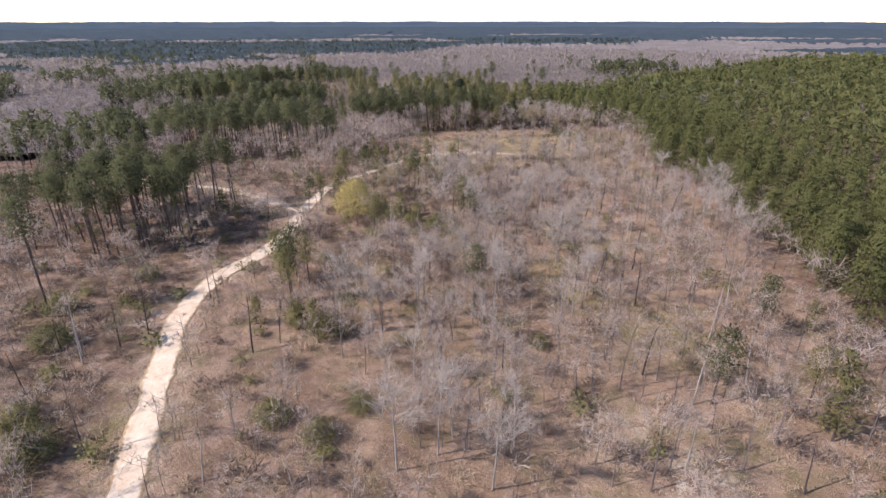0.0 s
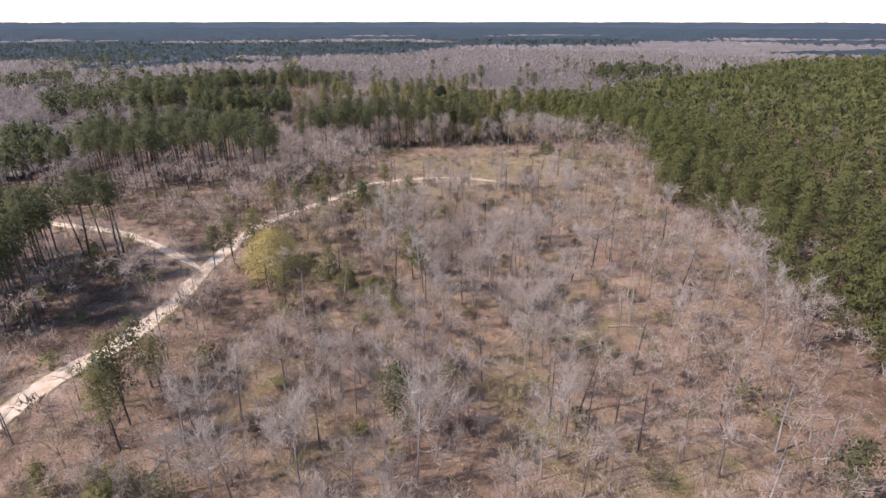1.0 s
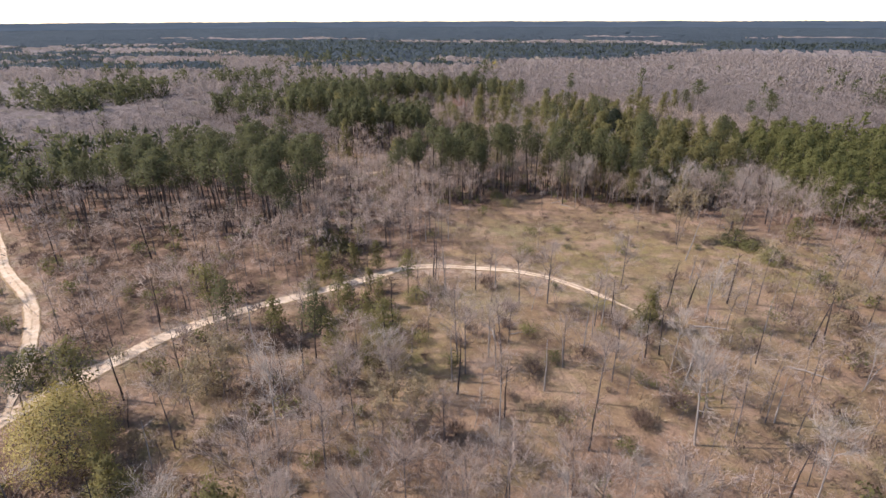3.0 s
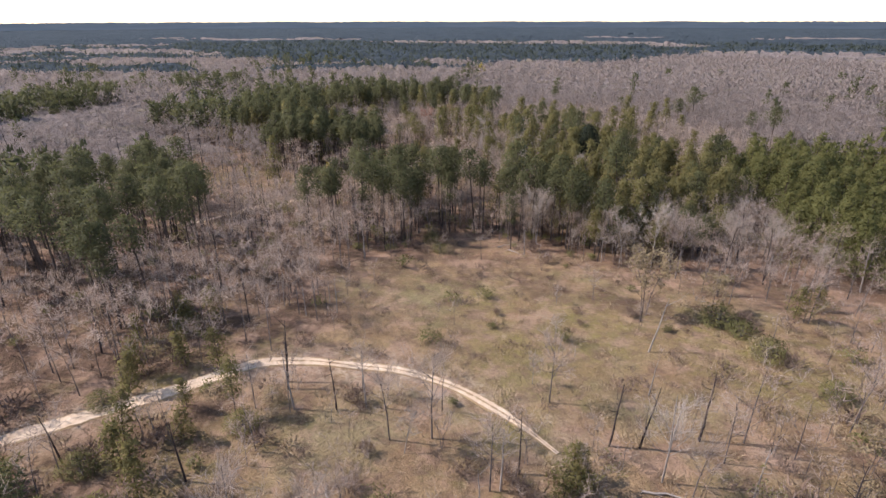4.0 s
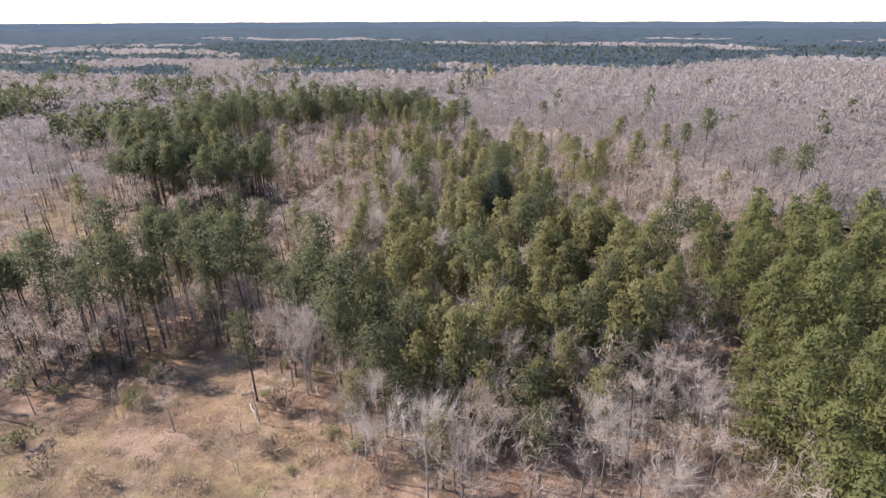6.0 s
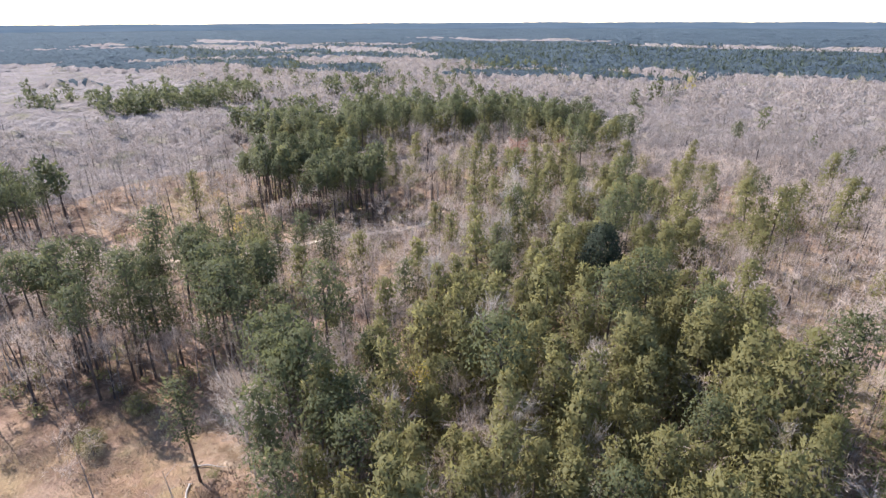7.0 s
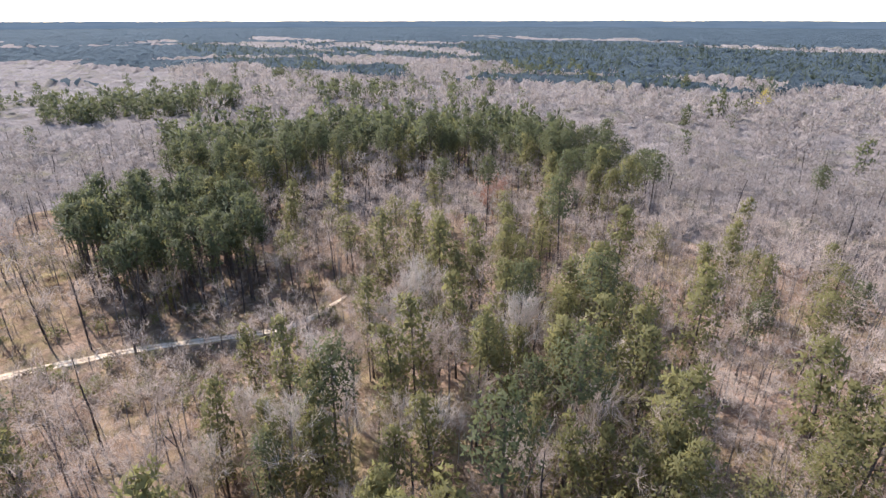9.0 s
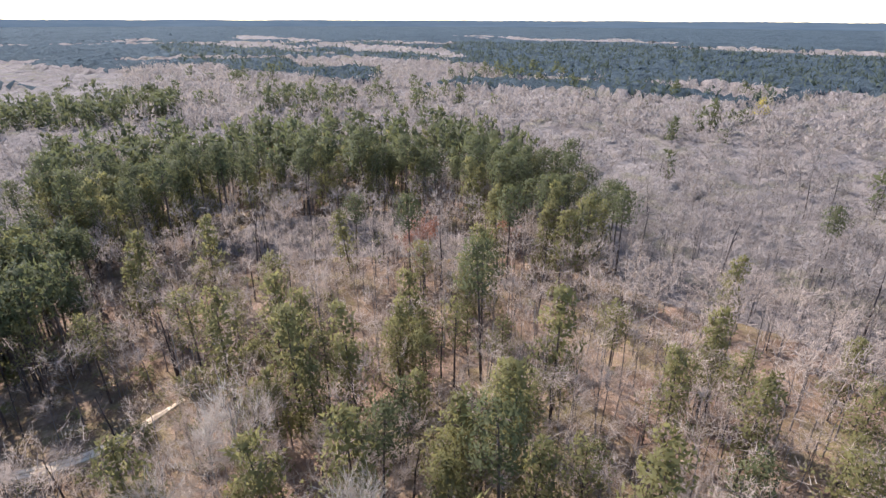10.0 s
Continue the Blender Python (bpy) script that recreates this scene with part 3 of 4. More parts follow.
def build_ground():
    xs, ys = axis(-150, 170, 2.4, 4900), axis(-10, 420, 2.4, 4900)
    gx, gy = np.meshgrid(xs, ys)
    x, y = gx.ravel(), gy.ravel()
    near = np.clip(1 - (np.hypot(x - 20, y - 210) - 400) / 400, 0, 1)
    z = slope(x, y) + hummock(x, y) * near
    i = np.arange(len(xs) * len(ys)).reshape(len(ys), len(xs))
    a, b, c, d = i[:-1, :-1].ravel(), i[:-1, 1:].ravel(), i[1:, 1:].ravel(), i[1:, :-1].ravel()
    f = np.concatenate([np.stack([a, b, c], 1), np.stack([a, c, d], 1)])
    me = mesh_of("ground", np.stack([x, y, z], 1), f, [GROUND])
    cover = np.zeros((len(x), 4), np.float32)
    cover[:, 3] = 1
    cover[:, 0] = np.maximum(soft_in(CLEARING, x, y, 5), 0.5 * soft_in(WEST_CLEARING, x, y, 5)) + 0.45 * waves(x, y, 40, 31) * soft_in(SCRUB, x, y, 6)
    road = off_road(x, y)
    cover[:, 1] = np.clip(1.25 - road / 4.5, 0, 1) * 0.7
    cover[:, 1] = np.maximum(cover[:, 1], np.clip(1.4 - np.hypot(x + 51, y - 338) / 4, 0, 1))
    for px, py, pr in ((20, 48, 4), (-48, 73, 4.5), (-48, 82, 3), (26, 42, 5), (-56, 346, 4), (-62, 412, 5), (-14, 376, 5), (-4, 369, 6), (53, 190, 2.5), (4, 246, 4), (142, 499, 14), (45, 265, 3), (-92, 193, 6), (-85, 198, 4)):
        cover[:, 1] = np.maximum(cover[:, 1], np.clip(1.4 - np.hypot(x - px, y - py) / pr, 0, 1))
    for poly in (PLANTATION, GROVE, TALL_ROW, ROAD_PINES, WEST_PINES, CLUMP, NORTH_STAND, END_GROVE):
        cover[:, 2] = np.maximum(cover[:, 2], soft_in(poly, x, y, 4) * 0.85)
    for poly in (GROVE, NORTH_STAND, END_GROVE, TALL_ROW):
        cover[:, 2] = np.where(inside(poly, x, y), cover[:, 2] * 0.4, cover[:, 2])
    cover[:, 0] = np.maximum(cover[:, 0], 0.8 * np.clip((y - 146) / 10, 0, 1) * soft_in(SCRUB, x, y, 5))
    cover[:, 2] = np.maximum(cover[:, 2], 0.5 * (waves(x, y, 24, 33) > 0.55) * np.clip((y - 325) / 15, 0, 1) * np.clip((x + 60) / 20, 0, 1))
    brush = np.zeros((len(x), 4), np.float32)
    brush[:, 0] = np.where(((x < -36) & (y < 170)) | ((x < -8) & (y > 150) & (y < 240)), 1.0, 0.45) * np.where(off_road(x, y) < 5, 0.3, 1) * np.where(soft_in(CLEARING, x, y, 3) > 0.5, 0.45, 1)
    def spots(places):
        out = np.zeros(len(x))
        for px, py, pr in places:
            out = np.maximum(out, np.clip(1.5 - np.hypot(x - px, y - py) / pr * (0.75 + 0.6 * waves(x, y, 11, 35)), 0, 1))
        return out
    brush[:, 1] = spots(((32, 102, 6), (-14, 94, 7), (-5, 79, 5), (22, 81, 6), (22, 199, 9), (57, 213, 8), (25, 183, 6), (-21, 175, 8), (28, 214, 8), (-57, 313, 6), (-56, 288, 7), (-34, 360, 6), (-62, 321, 6), (11, 213, 7), (-9, 121, 11), (-2, 112, 8), (27, 113, 6), (47, 215, 10), (30, 206, 7), (2, 153, 9), (-26, 184, 9), (-45, 44, 12), (-60, 80, 9), (-5, 165, 6), (54, 205, 6), (-64, 329, 7), (-54, 316, 8), (-21, 310, 9), (-31, 357, 8), (-96, 280, 9), (-106, 274, 12), (-84, 272, 9), (-121, 272, 10), (-44, 295, 9), (-1, 271, 8), (12, 310, 6), (28, 351, 10), (18, 92, 7), (34, 70, 7), (-22, 140, 8)))
    brush[:, 2] = 0.55 * spots(((-1, 237, 12), (16, 243, 9), (-16, 231, 8), (48, 126, 7), (53, 190, 3), (-52, 338, 7), (-15, 374, 9), (1, 368, 9), (58, 252, 9), (44, 250, 8), (-65, 412, 7), (-95, 387, 7), (-119, 278, 8), (-85, 278, 7), (62, 96, 6), (-30, 271, 7), (10, 85, 8), (40, 92, 7)))
    brush[:, 1] = np.maximum(brush[:, 1], 0.7 * soft_in(GROVE, x, y, 4))
    brush[:, 1] = np.maximum(brush[:, 1], 0.75 * (waves(x, y, 30, 36) > 0.52) * ((y > 265) & (y < 420) & (x < 60)))
    brush[:, 0] = np.where((soft_in(SCRUB, x, y, 3) > 0.5) & (x > 3), 0.18, brush[:, 0])
    brush[:, 0] = np.maximum(brush[:, 0], 0.75 * (waves(x, y, 17, 37) > 0.5) * (soft_in(CLEARING, x, y, 3) > 0.5) * (y > 218))
    # ground below pine stands darkened: brown brush with canopy shade painted in
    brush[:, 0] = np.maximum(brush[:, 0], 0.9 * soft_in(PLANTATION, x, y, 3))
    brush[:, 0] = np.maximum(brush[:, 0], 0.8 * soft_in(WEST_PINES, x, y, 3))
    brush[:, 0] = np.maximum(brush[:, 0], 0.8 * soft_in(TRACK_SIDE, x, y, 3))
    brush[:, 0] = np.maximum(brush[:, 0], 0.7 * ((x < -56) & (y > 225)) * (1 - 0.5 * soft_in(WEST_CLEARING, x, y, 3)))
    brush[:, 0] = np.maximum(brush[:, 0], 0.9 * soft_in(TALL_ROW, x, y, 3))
    # dark spots: brush, with shade by willow, road pines and clump painted in
    brush[:, 0] = np.maximum(brush[:, 0], spots(((-41, 259, 9), (-30, 265, 9), (-38, 277, 8), (-60, 113, 12), (-50, 99, 6), (-22, 88, 5), (-15, 239, 6), (-0, 248, 4), (-25, 246, 7), (26, 246, 4), (-9, 228, 4), (-15, 108, 14), (-8, 100, 10), (-24, 112, 10), (-4, 118, 9), (-68, 334, 12), (-82, 342, 12), (-55, 354, 9), (-101, 307, 16), (-84, 299, 10), (-115, 301, 12), (-100, 120, 30), (-60, 110, 14))))
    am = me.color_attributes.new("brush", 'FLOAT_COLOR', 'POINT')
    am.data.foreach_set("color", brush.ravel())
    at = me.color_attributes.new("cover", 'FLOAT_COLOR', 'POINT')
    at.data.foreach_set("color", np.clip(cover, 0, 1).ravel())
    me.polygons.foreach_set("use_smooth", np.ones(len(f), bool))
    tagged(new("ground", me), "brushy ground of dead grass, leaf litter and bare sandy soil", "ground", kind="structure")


def build_road(name, line, wide, end, label):
    """A rutted sand track: two wheel lanes pressed in, a low crown between, ragged edges."""
    p = [Vector((x, y)) for x, y in line]
    pts = []
    for i in range(len(p) - 1):
        a, b, c, d = p[max(i - 1, 0)], p[i], p[i + 1], p[min(i + 2, len(p) - 1)]
        n = max(2, int((c - b).length / 0.7))
        for k in range(n):
            t = k / n
            pts.append(0.5 * (2 * b + (c - a) * t + (2 * a - 5 * b + 4 * c - d) * t * t + (3 * b - a - 3 * c + d) * t ** 3))
    pts.append(p[-1])
    q = np.array([(v.x, v.y) for v in pts])
    d = np.gradient(q, axis=0)
    d /= np.linalg.norm(d, axis=1, keepdims=True)
    side = np.stack([d[:, 1], -d[:, 0]], 1)
    across = np.array([-0.5, -0.42, -0.3, -0.2, 0.0, 0.2, 0.3, 0.42, 0.5])
    lift = np.array([-0.10, 0.09, 0.03, 0.035, 0.10, 0.035, 0.03, 0.09, -0.10])
    v = []
    n = len(q)
    fade = np.clip(np.minimum(np.arange(n), np.arange(n)[::-1]) / 12, 0.35, 1)
    el = 1 + 0.13 * np.convolve(rng.normal(0, 1, n + 8), np.ones(5) / 5 ** 0.5 / 1.4, 'valid')[:n][:, None] * np.array([[1, 1, 0, 0, 0, 0, 0, 0, 0]])
    er = 1 + 0.13 * np.convolve(rng.normal(0, 1, n + 8), np.ones(5) / 5 ** 0.5 / 1.4, 'valid')[:n][:, None] * np.array([[0, 0, 0, 0, 0, 0, 0, 1, 1]])
    broad = (np.interp(q[:, 1], (100, 165), (wide, end)) * np.interp(q[:, 0], (-16, 0), (1, 0.62)))[:, None]
    w = broad * fade[:, None] * across[None] * el * er
    x, y = q[:, :1] + side[:, :1] * w, q[:, 1:] + side[:, 1:] * w
    z = gz(x, y) + lift[None] + 0.05 + rng.normal(0, 0.008, x.shape)
    i = np.arange(n * 9).reshape(n, 9)
    a, b, c, e = i[:-1, :-1].ravel(), i[:-1, 1:].ravel(), i[1:, 1:].ravel(), i[1:, :-1].ravel()
    me = mesh_of(name, np.stack([x, y, z], -1).reshape(-1, 3), np.concatenate([np.stack([a, b, c], 1), np.stack([a, c, e], 1)]), [ROAD])
    narrow = np.interp(broad, (1.3, 3.6), (1, 0))
    lane = np.array([0.0, 0.40, 0.72, 0.80, 0.66, 0.80, 0.72, 0.40, 0.0])[None] - narrow * np.array([0, 0.1, 0.08, 0.05, 0.42, 0.05, 0.08, 0.1, 0])[None]
    worn = np.ones((n * 9, 4), np.float32)
    worn[:, :3] = np.clip(lane, 0, 1).reshape(-1, 1)
    me.color_attributes.new("worn", 'FLOAT_COLOR', 'POINT').data.foreach_set("color", worn.ravel())
    tagged(new(name, me), label, "road", kind="structure")


build_ground()
build_road("road", ROAD_LINE, 4.1, 2.9, "pale sandy dirt track with two wheel ruts")
build_road("road_branch", BRANCH_LINE, 3.2, 2.2, "narrow pale sand track through brush")
build_road("road_north", NORTH_LINE, 2.2, 2.2, "overgrown sand track between leafless trees")


# ---- far woods ----
def far_pine_at(x, y):
    d = np.hypot(x - 20, y - 200)
    west = (x < -330) & (y < 900)
    return inside(FAR_PINES, x, y) | ((d > 650) & (waves(x * 0.8 - y * 0.25, y * 1.6, 520, 41) > np.where(west, 0.58, 0.62))) | ((d > 1000) & (waves(x, y * 1.3, 420, 42) > np.where(west, 0.38, 0.30))) | (d > np.where(west, 1300, 1350)) | ((d > 420) & (x < -150) & (waves(x, y, 160, 43) > 0.60))


def build_far_woods():
    """The canopy beyond the trees that can be told apart, as one uneven sheet from crown to crown."""
    az = np.radians(np.arange(-102, 50, 0.33))
    rr = [150.0]
    while rr[-1] < 2500:
        rr.append(rr[-1] * 1.012 + 0.5)
    rr = np.array(rr)
    ga, gr = np.meshgrid(az, rr)
    x, y = 20 + np.sin(ga) * gr, 230 + np.cos(ga) * gr
    x, y = x + rng.normal(0, 0.0016, x.shape) * gr, y + rng.normal(0, 0.0016, x.shape) * gr
    pine = far_pine_at(x, y)
    off = away_from(SPINE, x, y)
    lift = np.clip((off - np.interp(y, (270, 350), (135, 80))) / 100, 0, 1)
    lift = np.where((off_road(x, y) < 14) | inside(WEST_CLEARING, x, y) | ((y < 230) & (off < 150)), 0, lift)
    rag = rng.normal(0, 1, x.shape) * np.clip(1.5 - off / 2500, 0.5, 1.3)
    z = lift * (np.interp(off, (180, 270), (6.4, 10.2)) + 2.2 * waves(x, y, 60, 51) + np.where(pine, 0.7, 0.3) * rag + pine * 3.2) - 0.4
    for poly in (PLANTATION, NORTH_STAND, ISLAND, CLUMP, END_GROVE):
        z = np.where(inside(poly, x, y), -0.6, z)
    z = np.where(lift <= 0, -1.2, z) + slope(x, y)
    i = np.arange(x.size).reshape(x.shape)
    a, b, c, d = i[:-1, :-1].ravel(), i[:-1, 1:].ravel(), i[1:, 1:].ravel(), i[1:, :-1].ravel()
    f = np.concatenate([np.stack([a, b, c], 1), np.stack([a, c, d], 1)])
    mat = pine.ravel()[a].astype(int)
    clear = inside(PLANTATION, x, y).ravel()[a] | (lift.ravel()[a] <= 0)
    keep = np.tile(~clear, 2)
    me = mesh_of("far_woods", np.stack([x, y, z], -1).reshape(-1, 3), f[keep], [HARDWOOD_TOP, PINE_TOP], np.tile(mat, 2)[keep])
    me.polygons.foreach_set("use_smooth", np.ones(len(me.polygons), bool))
    ob = new("far_woods", me)
    tagged(ob, "distant leafless hardwood forest broken by dark pine stands", "forest", kind="stuff")


build_far_woods()


# ---- woods ----
def clear_of_road(x, y, gap=2.6):
    return off_road(x, y) > gap


def bare_chance(x, y):
    """How thick the leafless trees stand."""
    d = np.where(inside(SCRUB, x, y), np.where((y > 40) & (y < 142) & (x > -14), 0.46, 0.18) * (0.3 + 1.4 * waves(x, y, 34, 72)), 0.92)
    d = np.where(x < -40, np.where(y < 165, 0.22, 0.6), d)
    for poly, share in ((PLANTATION, 0.03), (GROVE, 0.35), (TALL_ROW, 0.65), (ROAD_PINES, 0.2), (WEST_PINES, 0.45), (CLUMP, 0.25), (NORTH_STAND, 0.6), (CLEARING, 0.012), (WEST_CLEARING, 0.3), (END_GROVE, 0.4)):
        d = np.where(inside(poly, x, y), share, d)
    d = np.where(np.hypot(x - 12, y - 302) < 7, 0.05, d)
    d = np.where(inside(TRACK_SIDE, x, y), d * 0.22, d)
    d = np.where(np.hypot(x + 12, y - 111) < 16, d * 0.2, d)
    return d * inside(SIGHT, x, y) * clear_of_road(x, y) * np.clip((250 - away_from(SPINE, x, y)) / 70, 0, 1)


# young pines: the plantation and the mixed grove
def young_chance(x, y):
    d = np.where(y < 308, 0.72, 0.2) * inside(GROVE, x, y) * (0.45 + 0.75 * waves(x, y, 16, 65))
    d = np.maximum(d, 0.2 * inside(NORTH_STAND, x, y))
    d = np.maximum(d, 0.12 * inside(END_GROVE, x, y))
    d = np.maximum(d, 0.08 * inside(ROADSIDE_PINES, x, y))
    d = np.maximum(d, 0.008 * inside(SCRUB, x, y) * (x > 38))
    d = np.where(np.hypot(x - 12, y - 302) < 7, 0.06, d)
    d = np.maximum(d, 0.03 * ((x < 40) & (x > -90) & (y > 255) & (y < 420)))
    d = np.where(inside(TRACK_SIDE, x, y), 0, d)
    return d * inside(SIGHT, x, y) * clear_of_road(x, y)


planted = scatter(50, 520, 30, 680, 5.2, lambda x, y: 0.95 * inside(PLANTATION, x, y) * (waves(x, y, 22, 61) < 0.92) * inside(SIGHT, x, y))
young = np.concatenate([planted, scatter(-160, 90, 20, 420, 3.15, lambda x, y: young_chance(x, y) * ~inside(PLANTATION, x, y))])
near_planted, rest_planted = split_near(planted, 300)
planted_roots = [plant("planted_pine", pine_shape(150 + k, 10.4, 0.14, 5.5, 1400, 0.36), ("trunk", "crown"), (BARK, PLANTED), "full-crowned young pine at the edge of a plantation", "pine tree") for k in range(5)]
spread(near_planted, planted_roots, "pines of the plantation", 0.7, 1.15, k=0.03)
young = young[len(planted):]
near_young, rest = split_near(young, 300)
roots = [plant("young_pine", pine_shape(100 + k, 9.4, 0.18, 4.0, 1100, 0.33), ("trunk", "crown"), (BARK, PINE), "bushy young pine with olive-green needles in a dense stand", "pine tree") for k in range(5)]
spread(near_young, roots, "young pines of the stand", 0.75, 1.15, k=0.05)
SMALL_PINES = np.array([(-24, 172), (-19, 176), (-15, 178), (-21, 169), (-12, 170), (-8, 166), (-10, 160), (-5, 158), (-14, 163), (-17, 152), (-7, 152), (0, 150), (-2, 146), (-31, 178), (-27, 183), (-24, 186), (34, 179), (33, 176),
                        (-10, 120), (-14, 122), (-6, 117), (-2, 113), (2, 110), (56, 70), (52, 60), (60, 66), (-45, 44), (-22, 70), (-18, 66), (-29, 72), (-48, 118), (-52, 121), (62, 232), (58, 226), (-42, 262), (-38, 266), (-34, 300),
                        (-20, 344), (-14, 350), (-26, 338), (-16, 332), (-8, 342), (-4, 334)], float)
small = [plant("small_pine", pine_shape(140 + k, 5.6, 0.12, 3.2, 700, 0.33), ("trunk", "crown"), (BARK, PINE), "small bushy pine growing out of dead grass", "pine tree") for k in range(3)]
spread(SMALL_PINES, small, "small pines", 0.7, 1.2)
mass("young_pine_wood", rest, [pine_shape(125 + k, 9.6, 0.2, 4.0, 150, 0.85) for k in range(5)], [BARK, PINE], "thicket of young olive-green pines between leafless trees", "pine wood", 0.55, 1.15, stretch=0.18, k=0.045)
rest = rest_planted
dist = np.minimum(away_from(SPINE, rest[:, 0], rest[:, 1]), np.hypot(rest[:, 0] - 10, rest[:, 1] - 60))
mass("planted_pine_wood", rest[dist < 110], [pine_shape(120 + k, 10.2, 0.18, 5.3, 230, 0.8) for k in range(5)], [BARK, PLANTED], "dense wood of young olive-green pines", "pine wood", 0.55, 1.15, stretch=0.18, k=0.03)
mass("far_pine_wood", rest[dist >= 110], [pine_shape(130 + k, 10.2, 0.3, 5.0, 44, 1.7, trunk_sides=3) for k in range(5)], [BARK, PLANTED], "far part of the dense young pine wood", "pine wood", 0.55, 1.2, stretch=0.2, k=0.03)


# tall pines with bare stems
def tall_chance(x, y):
    d = 0.22 * inside(TALL_ROW, x, y)
    for poly, share in ((ROAD_PINES, 0.85), (WEST_PINES, 0.38), (FAR_WEST, 0.5), (BRANCH_PINES, 0.3), (CLUMP, 0.04), (NORTH_STAND, 0.34), (ROADSIDE_PINES, 0.06), (END_GROVE, 0.05), (GROVE, 0.06), (ISLAND, 0.7)):
        d = np.maximum(d, share * inside(poly, x, y))
    d = np.maximum(d, 0.004 * ((y > 200) | (x < -45)) * ~inside(CLEARING, x, y) * ~inside(WEST_CLEARING, x, y) * ~inside(PLANTATION, x, y))
    d = np.maximum(d, 0.10 * ((x < -120) & (y > 200)) * (waves(x, y, 110, 62) > 0.66))
    d = np.where(inside(TRACK_SIDE, x, y), 0, d)
    return d * inside(SIGHT, x, y) * clear_of_road(x, y)


tall = np.concatenate([scatter(-420, 420, 20, 640, 3.6, tall_chance), scatter(-38, 32, 222, 264, 3.0, lambda x, y: 0.3 * inside(TALL_ROW, x, y) * (y < 258))])
LONE_PINES = np.array([(-29, 86), (-26, 82), (-25, 78), (-27, 89), (-24, 86), (-8, 149), (2, 151), (5, 80), (-15, 108), (7, 115), (5, 120), (33, 53), (45, 53), (47, 69), (-30, 127), (-33, 125),
                       (-26, 128), (41, 289), (-5, 171), (48, 332), (-2, 378), (-7, 369), (-22, 386), (-2, 390), (-100, 428), (-33, 347), (-49, 358), (-32, 361), (-28, 150), (-22, 147), (24, 242), (28, 243.5), (35.5, 240.6), (44, 246), (27, 248), (40, 250), (47, 256), (33, 251), (47, 371), (0, 443), (34, 456), (1, 469)], float)
MID_PINES = np.array([(-19, 241), (-20, 245), (-12, 248), (-33, 252), (-28, 254), (-42, 231), (-26, 233), (-44, 239), (-46, 246), (-49, 262), (-45, 267), (-35, 271), (-31, 276), (-3, 264),
                      (8, 256), (9, 262), (-6, 276), (-3, 281), (6, 241), (16, 268), (-37, 261), (-35, 267), (-30, 274), (-10, 300), (-18, 243), (-24, 256), (-30, 250), (-40, 264)], float)
CREEK_PINES = np.array([(-44, 360), (-22, 350), (-26, 359), (-15, 357), (-6, 390), (11, 333), (14, 337), (15, 346), (-66, 334), (-41, 333), (-28, 328), (-61, 330), (-72, 342), (-40, 353), (-39, 365), (-33, 380), (-4, 385), (-17, 328),
                        (-44, 344), (-47, 342), (-23, 347), (-28, 357), (-17, 384), (-33, 330), (-64, 316), (-67, 309), (-65, 366), (-21, 346), (-25, 349), (-43, 351), (-45, 355), (-19, 330), (-63, 328)], float)
near_tall, rest = split_near(tall, 300)
roots = [plant("tall_pine", pine_shape(200 + k, 14.0, 0.68, 4.4, 900, 0.35, True), ("trunk", "crown"), (BARK, TALL), "tall pine with a bare dark stem and a tufted crown", "pine tree") for k in range(5)]
spread(near_tall, roots, "tall pines", 0.8, 1.15, 0.04, 0.03)
lone = [plant("lone_pine", pine_shape(230 + k, 10.0, 0.45, 4.0, 900, 0.35, True), ("trunk", "crown"), (BARK, TALL if k % 2 else PINE), "slender pine standing alone above leafless brush", "pine tree") for k in range(4)]
spread(LONE_PINES, lone, "lone pines", 0.8, 1.1, 0.05, 0.035)
mid = [plant("mid_pine", pine_shape(250 + k, 15.0, 0.48, 4.0, 1000, 0.36, True), ("trunk", "crown"), (BARK, TALL), "dark full-crowned pine beside an overgrown track", "pine tree") for k in range(3)]
spread(MID_PINES, mid, "pines by the overgrown track", 0.8, 1.08, 0.03)
creek = [plant("creek_pine", pine_shape(260 + k, 14.0, 0.55, 5.0, 950, 0.36, True), ("trunk", "crown"), (BARK, PINE), "olive-green pine above grey leafless creek woods", "pine tree") for k in range(3)]
spread(CREEK_PINES, creek, "pines of the creek woods", 0.78, 1.08, 0.03)
dist = away_from(SPINE, rest[:, 0], rest[:, 1])
mass("tall_pine_wood", rest[dist < 130], [pine_shape(210 + k, 13.0, 0.58, 3.8, 180, 0.9, True) for k in range(5)], [BARK, TALL], "stand of tall dark-stemmed pines", "pine wood", k=0.03)
mass("distant_tall_pines", rest[dist >= 130], [pine_shape(220 + k, 13.0, 0.45, 4.4, 84, 1.2, True, 3) for k in range(5)], [BARK, TALL], "distant dark pines among leafless hardwoods", "pine wood", k=0.03)

stemmed = scatter(-100, -55, 275, 316, 2.75, lambda x, y: np.where(np.abs(x + 0.5 * (y - 290) + 76) < 3, 0.1, 0.78) * inside(CLUMP, x, y))
roots = [plant("slender_pine", pine_shape(240 + k, 13.5, 0.66, 3.5, 420, 0.5, True), ("trunk", "crown"), (BARK, TALL), "slender pine with a long dark stem in a close clump", "pine tree") for k in range(4)]
spread(stemmed[:240], roots, "pines of the close clump", 0.72, 1.15, 0.05, 0.02)

